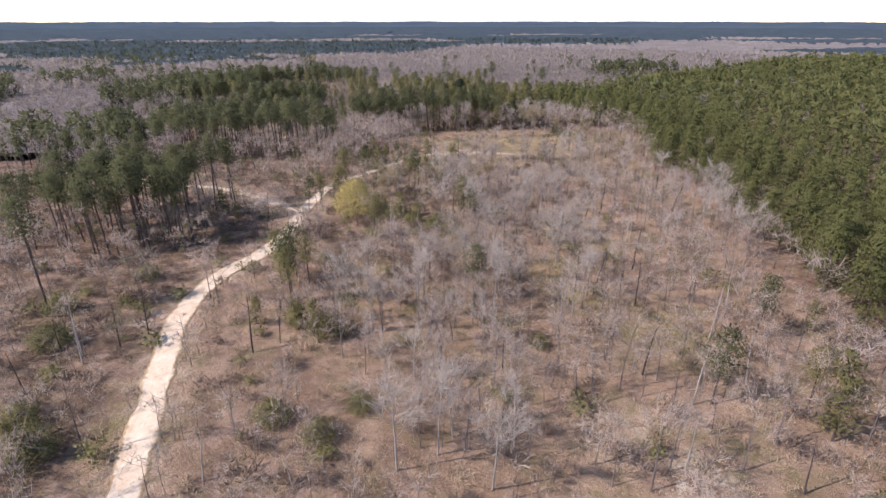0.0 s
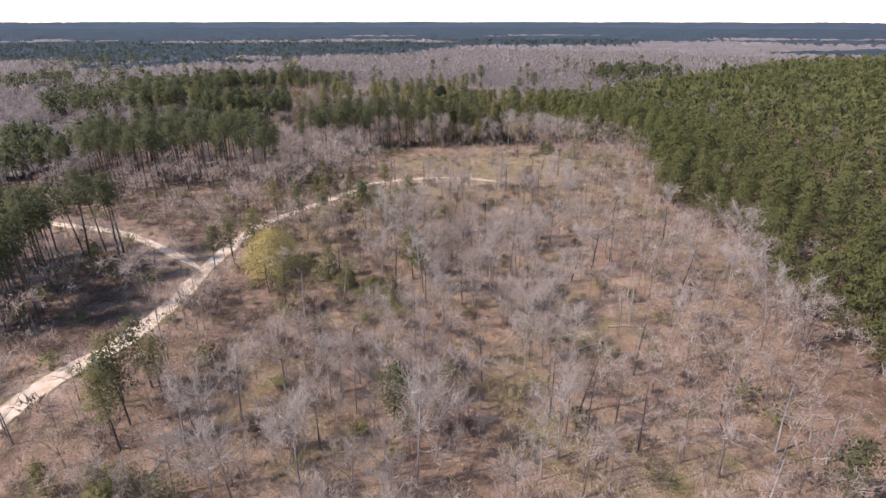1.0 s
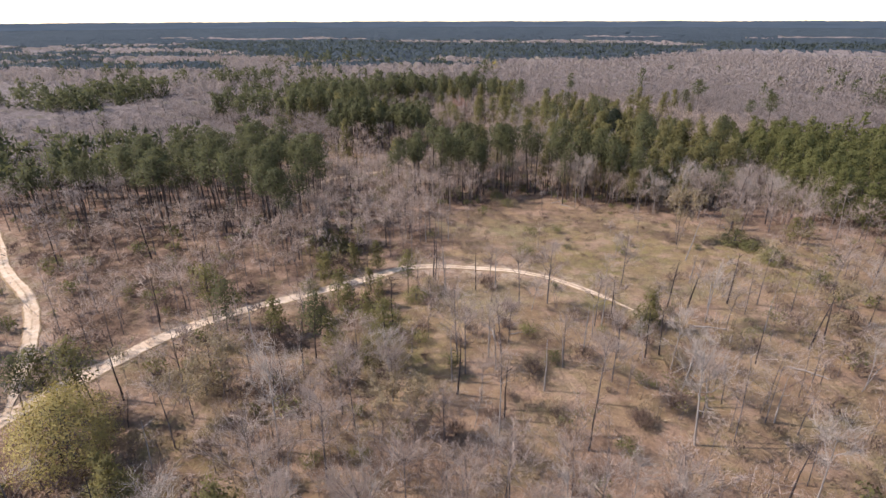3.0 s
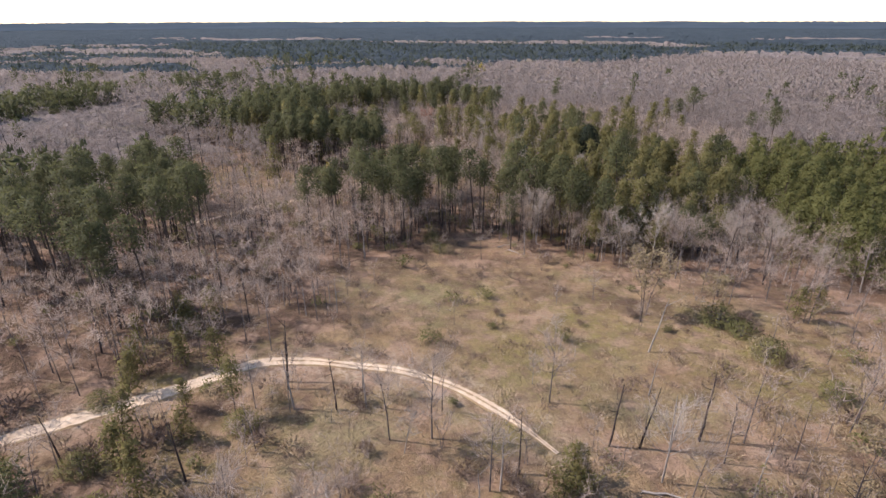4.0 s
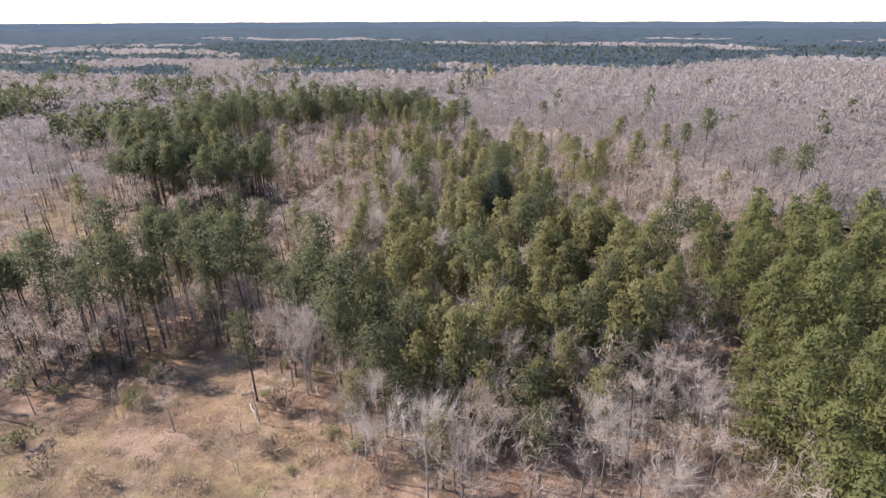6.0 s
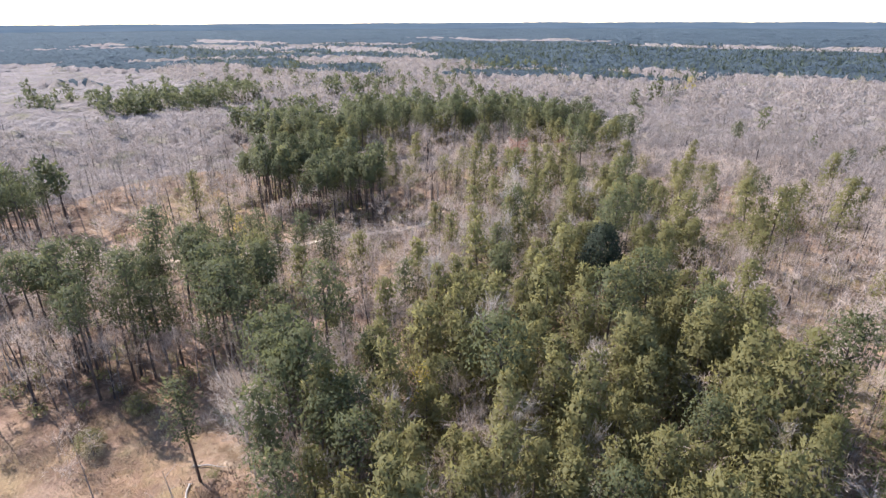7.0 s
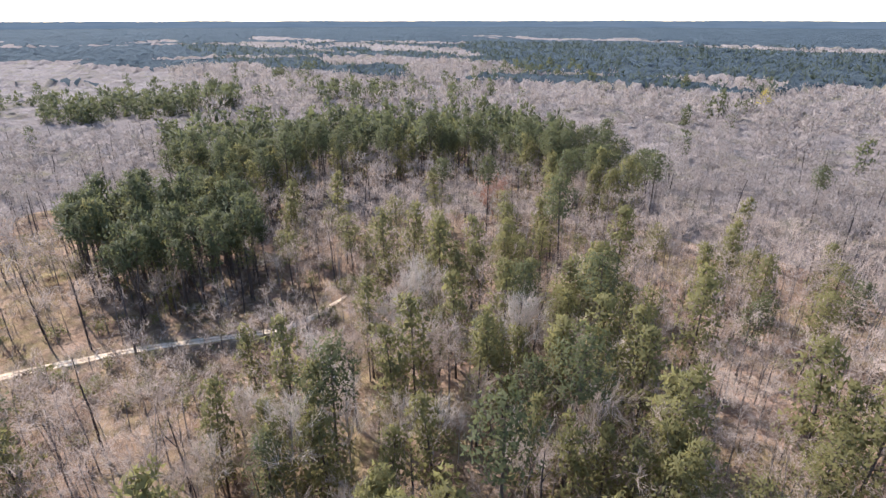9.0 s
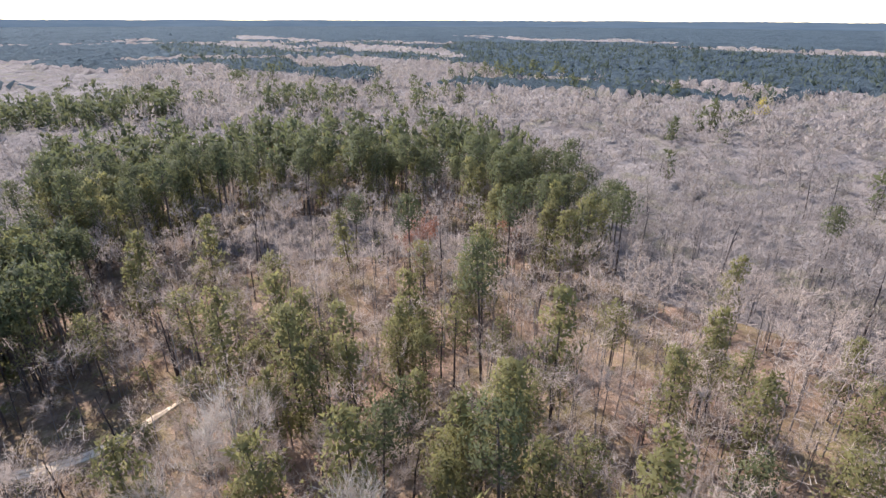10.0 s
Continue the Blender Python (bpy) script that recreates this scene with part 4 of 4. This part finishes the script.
# leafless hardwoods
bare = scatter(-440, 420, 25, 640, 4.0, lambda x, y: bare_chance(x, y) * np.interp(away_from(SPINE, x, y), (120, 190), (1, 0.6)))
near_bare, rest = split_near(bare, 300)
roots = [plant("leafless_tree", bare_shape(300 + k, 9.0, 4.8, 480, 0.025), ("trunk", "crown"), (GREYBARK, TWIG) if k % 3 else (PALE, PALETWIG), "leafless grey hardwood tree with a haze of fine twigs", "tree") for k in range(6)]
spread(near_bare, roots, "leafless hardwoods", 0.75, 1.25, 0.05, 0.03)
dist = away_from(SPINE, rest[:, 0], rest[:, 1])
mass("open_leafless_wood", rest[dist < 48], [bare_shape(315 + k, 8.6, 5.6, 165, 0.034, soft=0.3) for k in range(6)], [GREYBARK, TWIG], "open wood of leafless grey hardwoods with fine twigs", "forest", 0.75, 1.25, k=0.03)
mass("leafless_wood", rest[(dist >= 48) & (dist < 90)], [bare_shape(310 + k, 8.6, 6.0, 105, 0.056, soft=0.45) for k in range(6)], [GREYBARK, TWIG], "leafless grey hardwood wood", "forest", 0.75, 1.25, k=0.03)
mass("farther_leafless_wood", rest[(dist >= 90) & (dist < 145)], [bare_shape(325 + k, 9.0, 5.8, 84, 0.085, soft=0.7) for k in range(6)], [GREYBARK, FARTWIG], "grey leafless hardwoods beyond the nearer leafless wood", "forest", 0.75, 1.25, k=0.03)
mass("far_leafless_wood", rest[dist >= 145], [bare_shape(320 + k, 9.0, 5.8, 42, 0.145, soft=1.0) for k in range(6)], [GREYBARK, FARTWIG], "far leafless hardwood forest with pinkish grey twigs", "forest", 0.75, 1.25, k=0.03)

puffs = scatter(-760, 420, 330, 900, 5.6, lambda x, y: inside(SIGHT, x, y) * ~far_pine_at(x, y) * ~inside(PLANTATION, x, y) * (away_from(SPINE, x, y) > 205) * (away_from(SPINE, x, y) < 520) * 0.8)
mass("far_leafless_crowns", puffs, [crown_shape(330 + k, 9.0, 5.8, 24, 1.3) for k in range(6)], [FARTWIG], "far crowns of leafless hardwoods above a closed canopy", "forest", 0.75, 1.2, base=3.6, k=0.03)

PALE_TREES = np.array([(28, 300), (24, 322), (57, 262), (59, 265), (-11, 252), (48, 290), (50, 252), (52, 261), (10, 247), (8, 256), (36, 266), (44, 265), (64, 118), (61, 104), (58, 112), (60, 98), (66, 126), (57, 120), (62, 150), (60, 172), (66, 200), (50, 250), (56, 246), (30, 238), (63, 244), (44, 100), (36, 122), (40, 140), (52, 150)], float)
roots = [plant("pale_tree", bare_shape(340 + k, 8.6, 5.6, 700, 0.022, stems=1 + k % 2), ("trunk", "crown"), (PALE, PALETWIG), "pale silvery leafless tree with spreading fine branches", "tree") for k in range(4)]
spread(PALE_TREES, roots, "pale leafless trees", 0.75, 1.15, 0.05, 0.03)
pine_tops = scatter(-1000, 420, 380, 1150, 7.0, lambda x, y: 0.75 * far_pine_at(x, y) * ~inside(PLANTATION, x, y) * (np.hypot(x - 20, y - 200) < 1000) * (np.degrees(np.arctan2(x - 20, y - 200)) > -100))
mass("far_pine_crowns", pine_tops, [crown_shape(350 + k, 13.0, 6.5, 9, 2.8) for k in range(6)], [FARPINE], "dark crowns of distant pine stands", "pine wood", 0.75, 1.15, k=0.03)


# saplings and brush of the open ground
def sapling_chance(x, y):
    d = 0.95 * inside(SCRUB, x, y) * (0.25 + 0.85 * waves(x, y, 26, 71))
    d = d * np.where(y > 148, np.where(x < 34, 0.2, 0.45), 1.0)
    for px, py, pr in ((26, 44, 13), (-22, 60, 9), (42, 107, 9), (-14, 126, 8), (14, 100, 5), (30, 125, 6), (-12, 111, 15), (32, 92, 9)):
        d = np.where(np.hypot(x - px, y - py) < pr, d * 0.2, d)
    d = np.maximum(d, 0.30 * ((x < -40) & (y < 165)))
    d = np.maximum(d, 0.46 * ((y > 225) & (y < 420) & (x > -150) & (x < 60)))
    d = np.where(inside(CLEARING, x, y), 0.06, d)
    d = np.where(inside(WEST_CLEARING, x, y), 0.32, d)
    d = np.where(inside(TRACK_SIDE, x, y), 0.95, d)
    d = np.where(inside(PLANTATION, x, y), 0.04, d)
    return d * inside(SIGHT, x, y) * clear_of_road(x, y, 2.2)


saplings = scatter(-130, 80, 18, 400, 2.75, lambda x, y: sapling_chance(x, y) * np.where((y > 225) & ~inside(TRACK_SIDE, x, y), 0.7, 1.0))
near_sap, rest = split_near(saplings, 300)
roots = [plant("leafless_sapling", bare_shape(400 + k, 5.0, 2.8, 240, 0.022, stems=1 + k % 3), ("stem", "crown"), (GREYBARK, TWIG) if k % 3 else (PALE, PALETWIG), "thin leafless sapling with pinkish grey twigs in scrub", "sapling") for k in range(6)]
spread(near_sap, roots, "leafless saplings", 0.6, 1.35, 0.07)
mass("sapling_scrub", rest, [bare_shape(410 + k, 4.8, 3.2, 38, 0.043, stems=1 + k % 2, soft=0.25) for k in range(6)], [GREYBARK, TWIG], "scrub of thin leafless saplings", "scrub", 0.5, 1.3)

# trees in bud
BUDDING = np.array([(-14, 133), (36, 218), (8, 140), (46, 222), (30, 246), (60, 190), (-14, 138), (37, 250), (-46, 352), (-20, 300), (-60, 330), (12, 140)], float)
roots = [plant("budding_tree", bare_shape(500 + k, 7.5, 5.2, 320, 0.024, 1800, 1 + k % 2, 0.21), ("trunk", "crown", "bloom"), (GREYBARK, TWIG, OCHRE), "round-crowned tree with ochre spring buds on bare branches", "tree") for k in range(3)]
spread(BUDDING, roots, "trees in bud", 0.8, 1.1)
roots[1].matrix_basis = stand_at(36, 218, 1.0, 1.5)
more = scatter(-110, 60, 60, 400, 8, lambda x, y: (0.14 + 0.25 * ((x > -70) & (x < 0) & (y > 110) & (y < 235)) + 0.3 * ((x > -60) & (x < 30) & (y > 265) & (y < 350))) * inside(SIGHT, x, y) * clear_of_road(x, y) * ~inside(PLANTATION, x, y) * ~inside(CLEARING, x, y))
mass("budding_scrub", more, [bare_shape(510 + k, 5.0, 3.8, 90, 0.05, 280, 2, 0.20) for k in range(4)], [GREYBARK, TWIG, OLIVE], "scattered small trees in olive spring bud", "scrub")
root = plant("yellow_tree", bare_shape(520, 11.0, 3.2, 200, 0.04, 700, 1, 0.24), ("trunk", "crown", "bloom"), (GREYBARK, TWIG, YELLOW), "small tree in bright yellow blossom among pines", "tree")
spread(np.array([(12, 267), (45, 300), (-62, 268)], float), [root], "yellow trees", 0.85, 1.0)
copy_thing(root, stand_at(-131, 574, 0.3, 1.9))["group"] = "yellow trees"
root = plant("red_maple", bare_shape(530, 13.0, 6.2, 420, 0.04, 1500, 1, 0.34), ("trunk", "crown", "bloom"), (GREYBARK, TWIG, RED), "leafless maple with dull red spring buds", "tree")
spread(np.array([(-78, 371), (-172, 366), (-82, 375), (-76, 392)], float), [root], "red maples", 0.8, 1.05)


# the dark evergreen
def dome_shape(seed, high, wide, lumps, per, size, low=0.09):
    """A full rounded crown down to near the ground. Materials: 0 trunk, 1 leaves."""
    r = np.random.default_rng(seed)
    s = Shape()
    s.add(tube([(0, 0, -0.2), (0.05, 0, high * 0.35), (0, 0.1, high * 0.7), (0, 0, high * 0.9)], [0.2, 0.16, 0.1, 0.03], 7), 0)
    for k in range(lumps):
        u = (k + 0.5) / lumps
        z = high * (low + (0.97 - low) * u)
        w = wide / 2 * math.sin(3.14 * min(0.96, u * 0.72 + 0.25)) ** 0.75 * r.uniform(0.72, 1.08)
        a = k * 2.4
        c = np.array([math.cos(a) * w * 0.8, math.sin(a) * w * 0.8, z])
        rad = wide * 0.13
        off = r.normal(0, 1, (per, 3))
        off *= rad * r.uniform(0.4, 1.0, (per, 1)) / (np.linalg.norm(off, axis=1, keepdims=True) + 1e-9)
        s.add(blades(c + off, off + (0, 0, 0.3) + r.normal(0, 0.3, (per, 3)), size, size * 0.8, r, off / rad + 0.5 * np.array([math.cos(a), math.sin(a), 0.9])), 1)
        s.add(limb((0, 0, z * 0.85), c, 0.04, 0.015, r), 0)
    return s.close()


root = plant("evergreen_tree", dome_shape(600, 20.0, 8.0, 90, 120, 0.24, 0.56), ("trunk", "crown"), (GREYBARK, HOLLY), "dense dark-green broadleaf evergreen with a rounded crown", "tree")
root.matrix_basis = stand_at(9.3, 305, 0.4)
root = plant("willow", dome_shape(540, 7.2, 10.2, 90, 160, 0.17), ("trunk", "crown"), (GREYBARK, WILLOW), "wide round willow in ochre-yellow spring leaf beside the sand track", "tree")
root.matrix_basis = stand_at(-21, 123, 0.7, 1.15)
bushy = plant("budding_bush", dome_shape(545, 4.6, 7.0, 40, 50, 0.22), ("trunk", "crown"), (GREYBARK, OCHRE), "spreading bush in pale ochre bud", "bush")
bushy.matrix_basis = stand_at(2, 152, 0.2)
bushy["group"] = "bushes in bud"
for x, y, size in ((38, 168, 0.5), (45, 176, 0.6), (60, 188, 0.6), (-3, 175, 0.5), (-16, 137, 0.7), (52, 212, 0.55), (-5, 232, 0.45), (-14, 243, 0.5)):
    copy_thing(bushy, stand_at(x, y, x, size))["group"] = "bushes in bud"

olive = plant("olive_bush", dome_shape(550, 2.4, 5.0, 34, 70, 0.16, 0.05), ("trunk", "crown"), (GREYBARK, OLIVE), "broad olive-brown bush on dead grass", "bush")
olive.matrix_basis = stand_at(-11, 121, 0.5, 1.2)
olive["group"] = "broad olive bushes"
for x, y, size in ((-1, 113, 1.1), (2, 110, 0.8), (-7, 117, 0.8), (27, 113, 0.9), (30, 115, 0.6), (34, 178, 0.7), (53, 211, 1.0), (47, 219, 1.1), (50, 216, 0.8), (-3, 170, 0.8), (60, 205, 0.8), (-27, 183, 0.9), (-33, 187, 0.8), (-22, 166, 0.7),
                   (-14, 158, 0.8), (-45, 45, 1.2), (-50, 50, 0.9), (-57, 66, 1.1), (-46, 36, 1.0), (-62, 76, 1.0), (-54, 88, 0.9), (14, 66, 0.6), (-20, 50, 0.9), (-14, 47, 0.8), (-10, 52, 0.7), (-62, 327, 1.0), (-54, 319, 0.8), (-66, 336, 0.9), (-96, 280, 0.9), (-12, 238, 0.8), (-7, 232, 0.7), (-36, 92, 0.6), (-22, 72, 1.0), (-16, 69, 1.0)):
    copy_thing(olive, stand_at(x, y, x * 1.7, size))["group"] = "broad olive bushes"

# dead standing trees
SNAGS = np.array([(26, 165), (-7, 145), (5, 177), (8, 179), (28, 177), (34, 168), (23, 155), (38, 206), (45, 190), (13, 150), (14, 159), (48, 173), (36, 215), (39, 196), (27, 174), (-4, 179), (-3, 178), (42, 187),
                  (36, 185), (39, 186), (-9, 197), (-11, 105), (8, 60), (-53, 55), (-50, 62), (-47, 66), (-27, 64), (-17, 147), (-11, 125), (20, 148), (26, 133), (24, 122), (25, 115), (43, 128), (41, 111), (48, 126),
                  (52, 112), (30, 147), (62, 121), (58, 140), (23, 83), (47, 78), (10, 238), (25, 240), (37, 242)], float)
roots = [plant("dead_tree", snag_shape(700 + k, 8.0, 2 + k % 3), ("trunk",) + ("limb",) * 4, (CHAR if k % 3 else PALE,) * 5, "dead standing trunk with a few broken limbs" if k % 3 else "pale dead trunk with broken limbs, bark gone", "dead tree") for k in range(7)]
spread(SNAGS, roots, "dead standing trees", 0.75, 1.2, 0.06)
more = scatter(-100, 80, 30, 420, 5.5, lambda x, y: (0.16 * inside(SCRUB, x, y) + 0.5 * inside(TALL_ROW, x, y) + 0.4 * ((x > -42) & (x < -12) & (y > 185) & (y < 235)) + 0.10 * (y > 230) + 0.08 * (x < -40)) * inside(SIGHT, x, y) * clear_of_road(x, y) * ~inside(CLEARING, x, y) * ~inside(PLANTATION, x, y))
rise(split_near(more, 240)[0], roots, "dead standing trees", 0.55, 1.15, 0.07, 0.03)


far_dead = scatter(-420, 330, 150, 560, 7.5, lambda x, y: 0.2 * inside(SIGHT, x, y) * ~inside(PLANTATION, x, y) * ~inside(CLEARING, x, y) * ~inside(SCRUB, x, y) * clear_of_road(x, y) * (away_from(SPINE, x, y) < 230))
mass("dead_timber", far_dead, [snag_shape(720 + k, 10.0, 1) for k in range(5)], [CHAR, CHAR], "dark dead trunks standing through leafless woods", "dead trees", 0.7, 1.2, k=0.03)

for x, y, turn in ((-54, 336, 0.3), (-52, 337, 0.5), (-50, 338, 0.8), (-55, 339, 0.2), (-49, 334, 1.1)):
    m = stand_at(x, y, turn, 1.0) @ Euler((radians(16), radians(-9), 0)).to_matrix().to_4x4()
    copy_thing(roots[1], m)["group"] = "dead standing trees"


# fallen logs
def log_shape(seed, long):
    r = np.random.default_rng(seed)
    s = Shape()
    t = np.linspace(0, 1, 6)
    line = [(0.12 * r.normal(), u * 0.0, u * long) for u in t]
    s.add(tube(line, [0.12, 0.115, 0.10, 0.08, 0.06, 0.03], 7), 0)
    for k in range(6):
        u = r.uniform(0.4, 1) * long
        s.add(limb((0, 0, u), (r.normal(0, 0.7), r.normal(0, 0.7), u + r.uniform(0.2, 1.0)), 0.04, 0.012, r), 1 + k)
    for k in range(5):
        s.add(limb((0, 0, 0.1), (r.normal(0, 0.5), r.normal(0, 0.5), -0.35), 0.06, 0.02, r), 0)
    return s.close()


log = plant("fallen_log", log_shape(801, 5.0), ("stem", "limb", "limb", "limb", "limb", "limb", "limb"), (PALE,) * 7, "weathered pale log fallen on dead grass", "log")
LOGS = ((11, 167, 0.6, 1), (6, 240, 1.0, 1.05), (10, 248, 0.75, 1), (3, 241, 2.4, 0.8), (15, 166, 2.1, 0.7), (40, 180, 1.7, 1.1), (52, 174, 1.3, 1), (-20, 74, 2.8, 1.0), (0, 62, 0.2, 0.9), (30, 98, 1.9, 1), (36, 104, 1.5, 1.1), (-52, 339, 0.5, 1.0), (-51, 342, 0.9, 0.9))
for i, (x, y, turn, size) in enumerate(LOGS):
    m = Matrix.Translation((x, y, float(gz(np.float64(x), np.float64(y))) + 0.13)) @ Euler((0, 0, turn)).to_matrix().to_4x4() @ Euler((radians(88), 0, 0)).to_matrix().to_4x4() @ Matrix.Diagonal((size, size, size, 1))
    if i:
        copy_thing(log, m)["group"] = "fallen logs"
    else:
        log.matrix_basis = m
        log["group"] = "fallen logs"


# bushes
def bush_chance(x, y):
    d = 0.35 * inside(SCRUB, x, y) + 0.75 * ((x < -38) & (y < 170)) + 0.5 * ((x > -30) & (x < 10) & (y > 105) & (y < 170)) + 0.5 * ((x > -75) & (x < -8) & (y > 150) & (y < 240)) + 0.42 * (y > 225) + 0.9 * ((x > -34) & (x < 4) & (y > 88) & (y < 120)) + 0.9 * inside(TRACK_SIDE, x, y) + 0.9 * inside(CLUMP, x, y) + 0.8 * inside(TALL_ROW, x, y) + 0.8 * ((x > -75) & (x < -28) & (y > 300) & (y < 350))
    d = np.where(inside(CLEARING, x, y), 0.17, d)
    d = np.where(inside(PLANTATION, x, y), 0.03, d)
    return d * inside(SIGHT, x, y) * clear_of_road(x, y, 2.0) * (0.3 + 0.7 * waves(x, y, 30, 81))


bushes = scatter(-130, 80, 15, 400, 3.8, bush_chance)
near_bush, rest = split_near(bushes, 260)
greens = [plant("bush", shrub_shape(900 + k, 1.7, 3.0, 480, 0.20), ("framework", "foliage"), (GREYBARK, OLIVE), "low olive-green bush on dead grass", "bush") for k in range(3)]
browns = [plant("brush_bush", shrub_shape(910 + k, 1.5, 2.8, 420, 0.6, 12, 0.08), ("framework", "foliage"), (BRUSH, BRUSH), "low tangle of leafless brown brush", "bush") for k in range(4)]
spread(near_bush[::3], greens, "olive bushes", 0.5, 1.35)
spread(np.concatenate([near_bush[1::3], near_bush[2::3]]), browns, "brown brush", 0.5, 1.4)
cut = rng.random(len(rest)) < np.where(rest[:, 1] > 225, 0.45, 0.25)
mass("green_underbrush", rest[cut], [shrub_shape(920 + k, 1.7, 3.0, 130, 0.38) for k in range(4)], [GREYBARK, OLIVE], "scattered olive-green underbrush", "brush", 0.5, 1.4)
mass("brown_underbrush", rest[~cut], [shrub_shape(930 + k, 1.5, 3.0, 100, 0.75, 4, 0.13) for k in range(4)], [BRUSH, BRUSH], "leafless brown underbrush", "brush", 0.5, 1.5)

# hummocks of matted grass
humps = scatter(-60, 66, 20, 300, 3.4, lambda x, y: (0.55 * inside(CLEARING, x, y) + 0.30 * inside(SCRUB, x, y) + 0.25 * inside(WEST_CLEARING, x, y) + 0.2 * ((x < -38) & (y < 170))) * inside(SIGHT, x, y) * clear_of_road(x, y, 2.2))
cut = rng.random(len(humps)) < 0.45
mass("grass_hummocks", humps[~cut], [shrub_shape(960 + k, 0.5, 2.4, 90, 0.42, 1, 0.14) for k in range(4)], [BRUSH, STRAW], "low hummocks of matted dead grass", "grass", 0.6, 1.6)
mass("brown_hummocks", humps[cut], [shrub_shape(970 + k, 0.55, 2.4, 90, 0.42, 1, 0.14) for k in range(4)], [BRUSH, BRUSH], "low mounds of dead brown weeds", "brush", 0.6, 1.7)

# dead grass
tufts = scatter(-110, 80, 15, 400, 1.25, lambda x, y: (0.10 + 0.35 * inside(CLEARING, x, y) + 0.22 * inside(SCRUB, x, y) + 0.3 * inside(WEST_CLEARING, x, y)) * inside(SIGHT, x, y) * np.where(clear_of_road(x, y, 1.5), 1.0, 0.8 * (y > 128)) * ~inside(PLANTATION, x, y))
mass("dead_grass", tufts, [tuft_shape(950 + k, 0.38, 0.9, 12, 0.07) for k in range(6)], [STRAW], "tufts of dry tan grass", "grass", 0.5, 1.5)


# ---- horizon ----
def build_backdrop():
    """The last line of woods and sky-blue distance: a glowing strip, haze painted in, far behind all else."""
    m = bpy.data.materials.new("painted_haze_glow")
    m.use_nodes = True
    t = m.node_tree
    t.nodes.remove(t.nodes["Principled BSDF"])
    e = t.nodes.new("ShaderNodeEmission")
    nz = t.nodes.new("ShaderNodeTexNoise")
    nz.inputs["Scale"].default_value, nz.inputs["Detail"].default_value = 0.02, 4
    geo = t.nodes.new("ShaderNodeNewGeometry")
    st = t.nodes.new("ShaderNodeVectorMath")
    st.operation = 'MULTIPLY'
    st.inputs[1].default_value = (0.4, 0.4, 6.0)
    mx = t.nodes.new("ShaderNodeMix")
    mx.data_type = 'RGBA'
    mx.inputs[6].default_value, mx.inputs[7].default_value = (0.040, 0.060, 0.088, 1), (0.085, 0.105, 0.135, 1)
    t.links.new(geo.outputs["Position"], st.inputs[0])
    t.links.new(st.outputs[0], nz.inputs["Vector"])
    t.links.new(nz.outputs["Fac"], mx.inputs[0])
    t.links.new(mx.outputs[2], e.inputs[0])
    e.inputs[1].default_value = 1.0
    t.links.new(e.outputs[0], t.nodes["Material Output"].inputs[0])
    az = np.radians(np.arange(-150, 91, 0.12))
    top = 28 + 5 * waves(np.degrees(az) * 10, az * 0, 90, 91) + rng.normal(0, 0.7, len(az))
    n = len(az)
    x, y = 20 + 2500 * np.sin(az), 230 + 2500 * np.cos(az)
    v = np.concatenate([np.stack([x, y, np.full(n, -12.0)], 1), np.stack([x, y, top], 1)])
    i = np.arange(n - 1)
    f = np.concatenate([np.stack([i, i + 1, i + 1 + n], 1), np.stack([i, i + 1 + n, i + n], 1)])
    tagged(new("backdrop", mesh_of("backdrop", v, f, [m])), "line of far woods with blue haze painted in", "backdrop", kind="structure")


build_backdrop()
